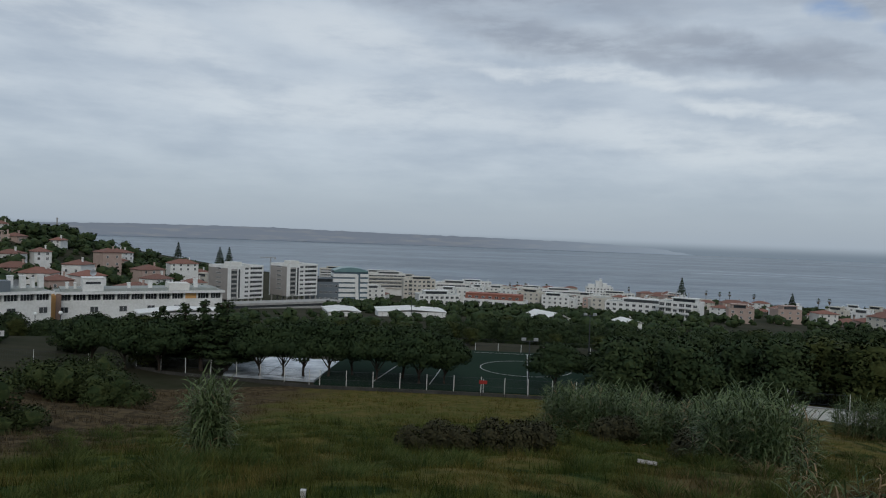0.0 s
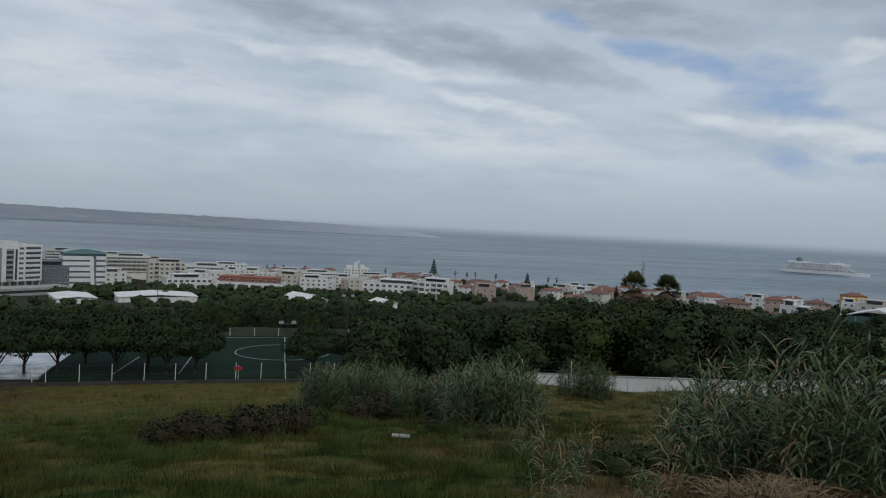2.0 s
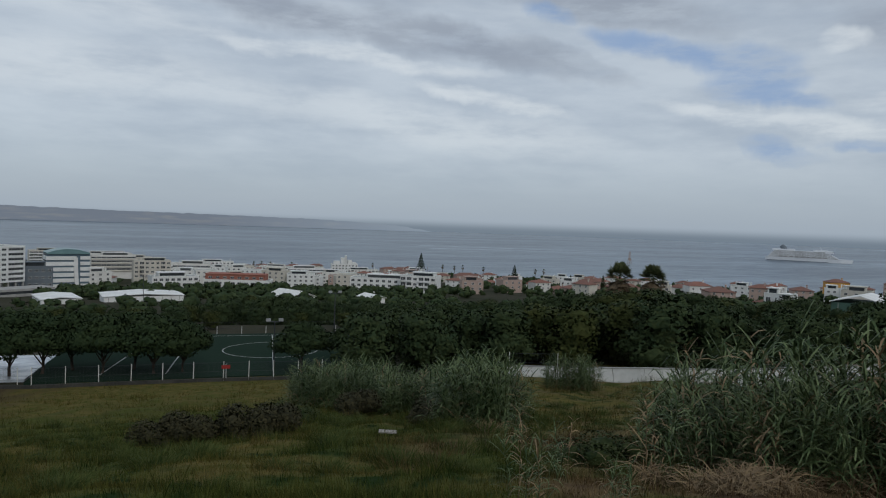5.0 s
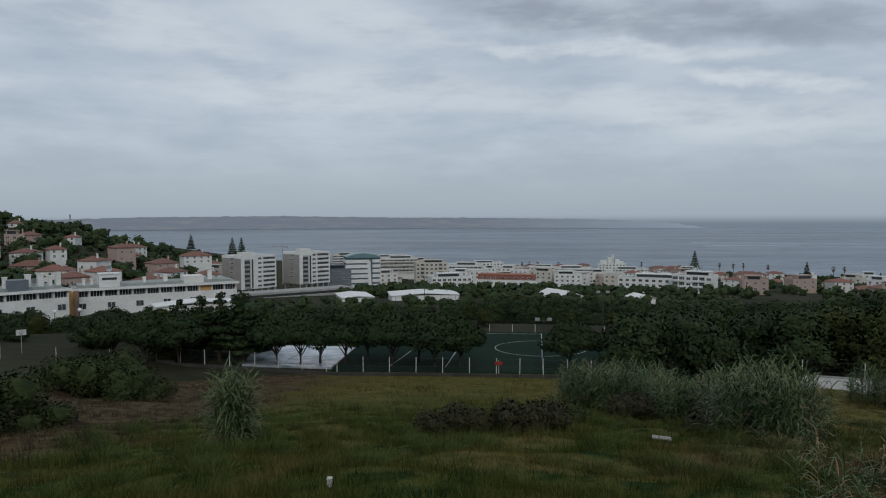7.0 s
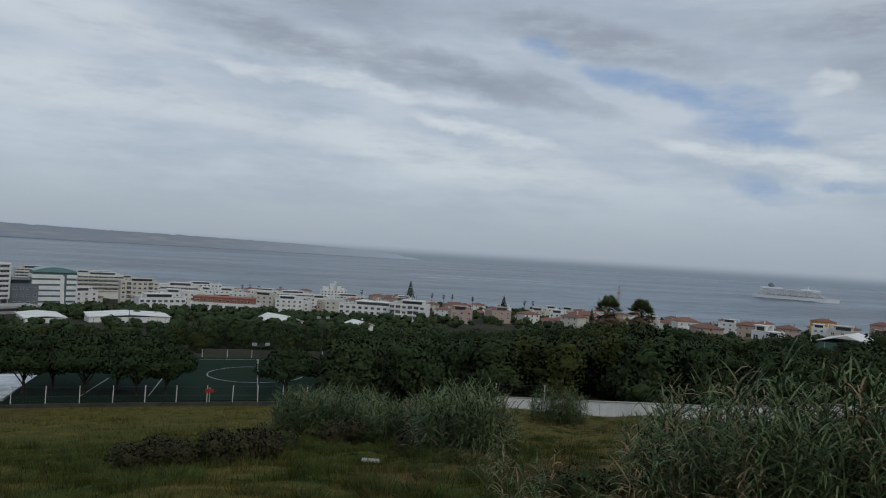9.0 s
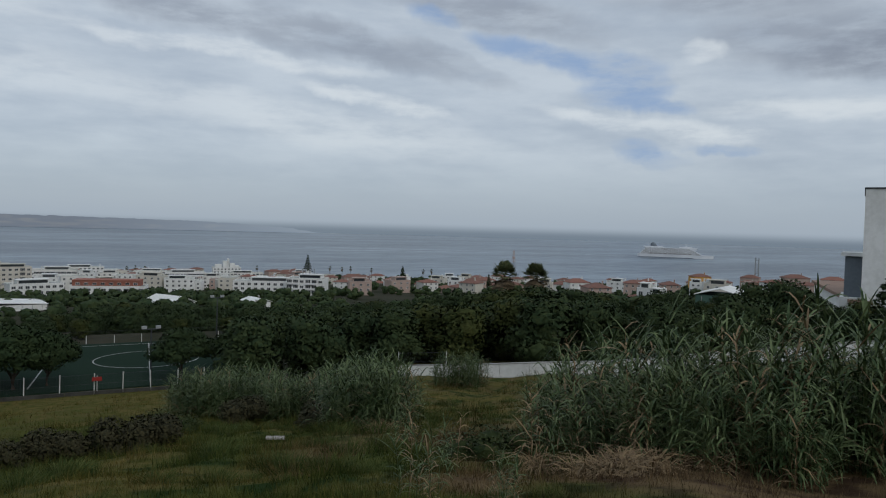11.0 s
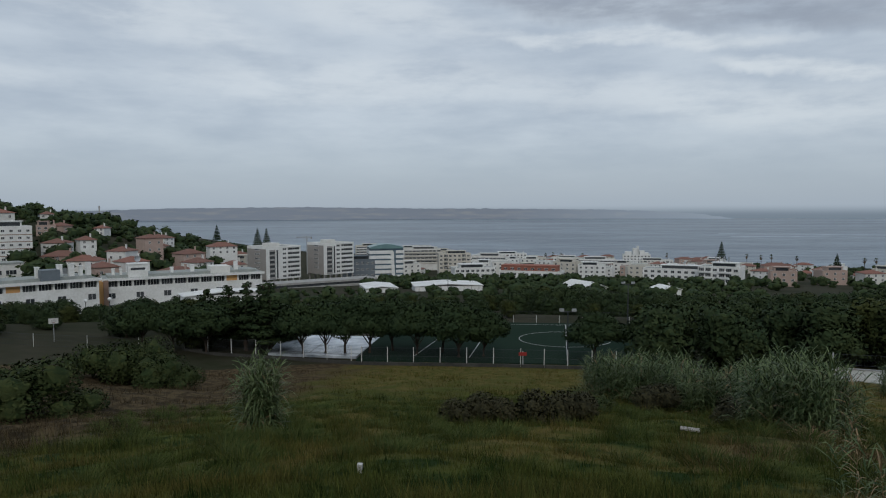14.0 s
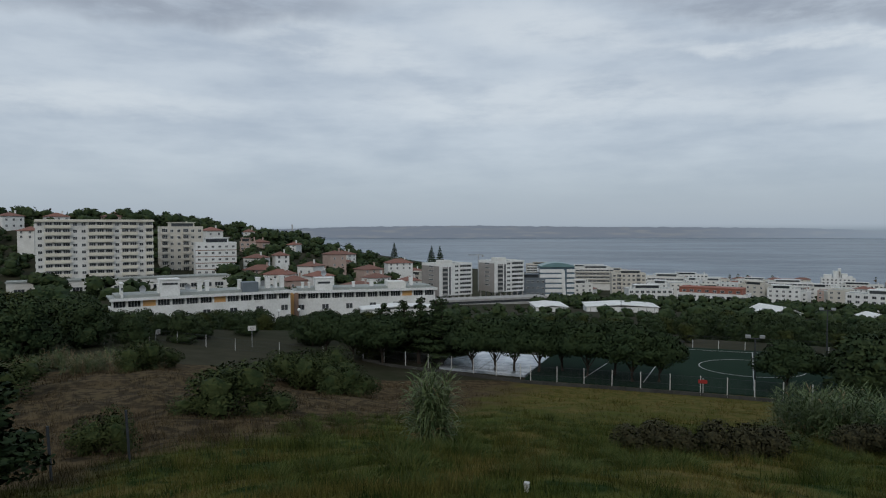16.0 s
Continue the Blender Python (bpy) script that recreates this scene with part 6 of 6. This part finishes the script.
def weed_tuft(seed, n=300):
    """Corners of thin upright blades that fan out from one root."""
    r = np.random.default_rng(seed)
    a, q = r.uniform(0, 6.283, n), np.sqrt(r.random(n)) * 0.55
    h = r.uniform(0.2, 0.8, n) * (1 - 1.1 * q)
    base = np.stack([q * np.cos(a), q * np.sin(a), np.full(n, -0.04)], 1)
    tip = base + np.stack([np.cos(a) * (0.1 + 0.5 * q) + r.normal(0, 0.1, n), np.sin(a) * (0.1 + 0.5 * q) + r.normal(0, 0.1, n), h], 1)
    mid = (base + tip) / 2 + np.array([0, 0, 0.06])
    w = np.stack([-np.sin(a + 1), np.cos(a + 1), np.zeros(n)], 1) * 0.006
    return np.concatenate([np.stack([base - w, base + w, mid + w * 1.3, mid - w * 1.3], 1), np.stack([mid - w * 1.3, mid + w * 1.3, tip + w * 0.1, tip - w * 0.1], 1)]).reshape(-1, 3)


TUFTS = [soup("blades", weed_tuft(s), 4, WEEDLEAF) for s in range(5)]
for i, (x, y) in enumerate(scatter(-32, 42, 9, 46, 0.8, 330)):
    s = float(rng.uniform(0.4, 0.95)) * (0.7 if math.hypot(x, y) < 15 else 1.0)
    t = tagged(new("weed_tuft", TUFTS[i % 5]), "tuft of taller green weeds in the rough grass", "weeds", "weeds in the grass")
    t.matrix_basis = pose(x, y, float(ground_z(x, y)), 0, 0, 47 * i) @ Matrix.Diagonal((s * 1.3, s * 1.3, s, 1))

# shrubs on the slope
for az, d, s, q, lab in ((-34.9, 47, 2.1, 0.9, "large dense green shrub on the brown slope"), (-31.8, 46, 1.4, 0.75, "round green shrub beside a larger one"), (-37.0, 46, 1.2, 0.7, "round green shrub beside a larger one"), (-41.2, 71, 1.7, 1.0, "round dark green shrub near the court"), (-39.8, 73, 1.3, 1.0, "round dark green shrub near the court"),
                         (-29.0, 64, 1.9, 1.1, "broad dark green shrub on the heath"), (-26.0, 62, 1.8, 0.95, "broad dark green shrub on the heath"), (-24.6, 61, 1.3, 0.9, "broad dark green shrub on the heath"), (-30.8, 66, 1.6, 1.1, "broad dark green shrub on the heath"), (-27.4, 68, 1.8, 1.2, "broad dark green shrub on the heath"), (-50.5, 60, 2.0, 0.8, "low grey-green shrub on the heath"),
                         (-44.5, 30, 0.85, 1.2, "small sparse shrub in dry grass"), (34.6, 17.6, 0.75, 0.7, "low dark shrub beneath the reeds"), (8.6, 36, 0.9, 0.8, "small green shrub in the grass")):
    x, y = polar(az, d)
    plant("shrub", x, y, s, lab, "shrub", "shrubs on the slope", q, name="shrub", sink=0.15)
for az, d, s, q in ((-1.4, 28.5, 0.72, 0.95), (0.9, 28.8, 0.80, 0.95), (5.2, 28.6, 0.86, 1.0), (7.6, 28.4, 0.82, 0.95), (14.2, 43, 1.1, 0.9), (20.0, 34, 0.9, 0.7)):
    x, y = polar(az, d)
    plant("dry_shrub", x, y, s, "low brownish half-dry bramble shrub in the grass", "shrub", "brambles", q, name="bramble", sink=0.1)
for az, d, s in ((-53.0, 19, 0.5), (-55.5, 20, 0.6)):
    x, y = polar(az, d)
    plant("cedar", x, y, s, "dark young conifer at the edge of the plot", group="young conifers", sink=0.2, name="young_conifer")
for az, d, hh in ((-47.6, 24, 1.7), (-42.4, 25, 1.7)):
    x, y = polar(az, d)
    p = thing("field_post", pose(x, y, float(ground_z(x, y)), 2, -2, 0), "thin weathered fence post in dry grass", "post", "field posts")
    part("stake", boxes("stake", DARKMETAL, (-0.03, 0.03, -0.03, 0.03, -0.3, hh), (-0.035, 0.035, -0.035, 0.035, hh, hh + 0.02)), p)
x, y = polar(16.6, 26.6)
pl = thing("board", pose(x, y, float(ground_z(x, y)) + 0.16, 6, 4, -12), "pale weathered board lying in the grass", "board")
part("plank", boxes("plank", GREYWALL, (-0.35, 0.35, -0.12, 0.0, 0, 0.05)), pl)
part("plank", boxes("plank", GREYWALL, (-0.33, 0.36, 0.01, 0.13, 0, 0.05)), pl)
x, y = polar(-10.9, 10.4)
st = thing("marker_post", pose(x, y, float(ground_z(x, y)), 3, 0, 0), "short white marker post in the grass", "post")
part("post", boxes("post", POSTWHITE, (-0.035, 0.035, -0.035, 0.035, -0.3, 0.14), (-0.04, 0.04, -0.04, 0.04, 0.14, 0.16)), st)


# rough grass over the whole near slope
def grass(name, label, n, d0, d1, h0, h1, width, seed):
    r = np.random.default_rng(seed)
    az = np.radians(r.uniform(-58, 72, n))
    d = d0 * (d1 / d0) ** r.random(n)
    x, y = d * np.sin(az), d * np.cos(az)
    tuft = r.integers(0, 5200, n)
    loose = r.random(n) < 0.35
    cx, cy, ch = x[:5200][tuft], y[:5200][tuft], (0.5 + 1.9 * r.random(5200) ** 1.8)[tuft]
    cr = 0.007 * np.hypot(cx, cy) + 0.18
    x, y = np.where(loose, x, cx + r.normal(0, 1, n) * cr), np.where(loose, y, cy + r.normal(0, 1, n) * cr)
    d = np.hypot(x, y)
    clump = 0.5 + 0.5 * np.sin(x * 1.7 + 2 * np.sin(y * 0.9)) * np.cos(y * 1.4 + 1.5 * np.sin(x * 0.7))
    patch = 0.5 + 0.5 * np.sin(x * 0.31 + 1.2) * np.sin(y * 0.27 + 0.6 * np.sin(x * 0.2))
    h = (h0 + (h1 - h0) * r.random(n) ** 1.5) * (0.5 + 0.5 * clump) * (0.6 + 0.6 * patch) * np.where(loose, 0.6, ch) * np.interp(d, [6, 14, 26], [0.45, 0.62, 1.0])
    bare = (x > 8) & (y < 19 + 3 * np.sin(x)) & (r.random(n) < 0.55)
    h = np.where(bare, h * 0.3, h)
    turn, lean = r.uniform(0, 6.283, n), r.normal(0, 0.32, (n, 2))
    z = ground_z(x, y)
    w = width * (0.6 + d / 40) * r.uniform(0.6, 1.4, n)
    c, s = np.cos(turn) * w, np.sin(turn) * w
    v = np.empty((n, 3, 3))
    v[:, 0] = np.stack([x - c, y - s, z - 0.04], 1)
    v[:, 1] = np.stack([x + c, y + s, z - 0.04], 1)
    v[:, 2] = np.stack([x + lean[:, 0] * h, y + lean[:, 1] * h, z + h], 1)
    tagged(new(name, soup(name, v.reshape(-1, 3), 3, BLADES)), label, "grass", kind="stuff")


grass("grass", "rough knee-high grass in green and straw patches", 330000, 5.5, 74, 0.12, 0.48, 0.010, 5)
grass("tall_grass", "taller seeding grass stems above the rough grass", 15000, 13, 60, 0.4, 0.9, 0.006, 6)


# ---- on the water ----
def cruise_ship():
    L = 212.0
    x, y = polar(48.55, 2150)
    s = thing("cruise_ship", pose(x, y, 0.0, 0, 0, -48.35 - 4), "large white cruise ship with balcony decks and a dark funnel", "ship")
    bm = bmesh.new()
    prof = [(-0.5, 0.80, 0.0), (-0.47, 0.98, 0.0), (0.25, 1.0, 0.0), (0.38, 0.75, 0.0), (0.46, 0.35, 0.0), (0.5, 0.03, 0.012)]
    rows = []
    for f, b, ext in prof:
        rows.append([bm.verts.new((L * (f + ext * k), sgn * 13 * b * (0.9 + 0.1 * k), zz)) for sgn in (-1, 1) for k, zz in ((0, -2.0), (1, 10.0))])
    for a, b in zip(rows, rows[1:]):
        bm.faces.new((a[0], b[0], b[1], a[1]))
        bm.faces.new((b[2], a[2], a[3], b[3]))
        bm.faces.new((a[1], b[1], b[3], a[3]))
    bm.faces.new((rows[0][2], rows[0][0], rows[0][1], rows[0][3]))
    part("hull", mesh_of("hull", bm, BOATWHITE), s, "white hull")
    part("boot_stripe", boxes("boot_stripe", SLATE, (-L * 0.48, L * 0.24, -13.05, 13.05, -1.0, 1.2)), s, "dark waterline stripe")
    for k in range(7):
        z = 10 + 2.7 * k
        a, b = -0.47 + 0.012 * k, 0.345 - 0.022 * k
        dk = part("deck", boxes("deck", BOATWHITE, (L * a, L * b, -12.6, 12.6, z + 1.5, z + 2.7)), s)
        # grey colour stands for the windows and the shade under each deck
        part("balcony_row", boxes("balcony_row", CONCRETE, (L * a + 1, L * b - 1.5, -12.1, 12.1, z, z + 1.5)), dk, "balcony row with its windows and shade painted grey")
    div = boxes("divider", BOATWHITE, (-0.3, 0.3, -12.5, -12.0, 10, 27))
    for k in range(24):
        part("divider", div, s, at=pose(L * (-0.43 + 0.03 * k), 0, 0))
    boat = boxes("lifeboat", CONCRETE, (-4.5, 4.5, -13.6, -12.7, 10.6, 12.6), (-3.6, 3.6, -13.5, -12.75, 12.6, 13.4))
    for k in range(9):
        part("lifeboat", boat, s, "grey lifeboat", at=pose(L * (-0.32 + 0.065 * k), 0, 0))
    part("bridge", boxes("bridge", BOATWHITE, (L * 0.20, L * 0.29, -13.6, 13.6, 24, 30.5)), s)
    part("bridge_glass", boxes("bridge_glass", GLASS, (L * 0.21, L * 0.292, -13.3, 13.3, 27, 28.6)), s)
    part("top_deck", boxes("top_deck", BOATWHITE, (-L * 0.42, -L * 0.16, -10, 10, 28.9, 32.5), (L * 0.06, L * 0.22, -10, 10, 28.9, 32.6)), s)
    bm = bmesh.new()
    tube(bm, [(-L * 0.285, 0, 31), (-L * 0.295, 0, 37), (-L * 0.315, 0, 42)], [9, 7.5, 5.0], 12)
    part("funnel", mesh_of("funnel", bm, SLATE), s, "dark swept funnel")
    bm = bmesh.new()
    tube(bm, [(L * 0.15, 0, 32), (L * 0.14, 0, 41)], [1.0, 0.5], 6)
    part("mast", mesh_of("mast", bm, BOATWHITE), s)
    wk = thing("wake", pose(0, 0, 0), "long pale wake streaming behind the ship", "wake")
    bm = bmesh.new()
    for j, (o0, o1) in enumerate(((0, 1), (0.5, -1.2))):
        last = None
        for k in range(41):
            q = k / 40
            px, py = polar(45.6 - 27 * q, 2150 - (60 + 120 * j) * q)
            wdt = 5 + 13 * q
            off = j * 90 * q
            cur = (bm.verts.new((px, py - wdt - off, 0.25)), bm.verts.new((px, py + wdt - off, 0.25)))
            if last:
                bm.faces.new((last[0], cur[0], cur[1], last[1]))
            last = cur
    part("foam", mesh_of("foam", bm, FOAM), wk)


cruise_ship()


def buoy():
    x, y = polar(35.8, 1500)
    b = thing("navigation_tower", pose(x, y, 0), "pale reddish lattice navigation tower standing in the bay", "tower")
    bm = bmesh.new()
    for sx in (-1, 1):
        for sy in (-1, 1):
            tube(bm, [(3 * sx, 3 * sy, -2), (0.8 * sx, 0.8 * sy, 26)], [0.4, 0.3], 5)
    for k in range(5):
        z = 2 + 5 * k
        w = 3 - 2.2 * z / 26
        for p, q in (((-w, -w), (w, -w)), ((w, -w), (w, w)), ((w, w), (-w, w)), ((-w, w), (-w, -w))):
            tube(bm, [(*p, z), (*q, z)], [0.25, 0.25], 4)
    part("lattice", mesh_of("lattice", bm, PINK), b)
    part("cabin", boxes("cabin", PINK, (-1.6, 1.6, -1.6, 1.6, 8, 12)), b)


buoy()


def tower_crane():
    b = thing("tower_crane", facing(-14.5, 480, 40), "slim tower crane above the rooftops", "crane")
    part("mast", boxes("mast", METAL, (-0.4, 0.4, -0.4, 0.4, -10, 16)), b)
    part("jib", boxes("jib", METAL, (-7, 3.5, -0.3, 0.3, 15.2, 15.8)), b)
    part("counterweight", boxes("counterweight", CONCRETE, (2.4, 3.5, -0.4, 0.4, 14.2, 15.2)), b)
    mp = thing("lattice_mast", facing(54.5, 700, 36), "grey lattice mast above the trees", "mast")
    part("mast", boxes("mast", METAL, (-1.9, -0.8, -0.5, 0.5, -4, 18), (0.8, 1.9, -0.5, 0.5, -4, 17.4)), mp)
    for k in range(6):
        part("brace", boxes("brace", METAL, (-0.79, 0.79, -0.3, 0.3, 0, 0.5)), mp, at=pose(0, 0, 3 * k))
    li = thing("lighthouse", facing(-29.8, 4650, 70), "tiny tower on the far shore ridge", "tower")
    part("shaft", boxes("shaft", CONCRETE, (-4, 4, -4, 4, -20, 26), (-6, 6, -5, 5, 16, 19)), li)


tower_crane()
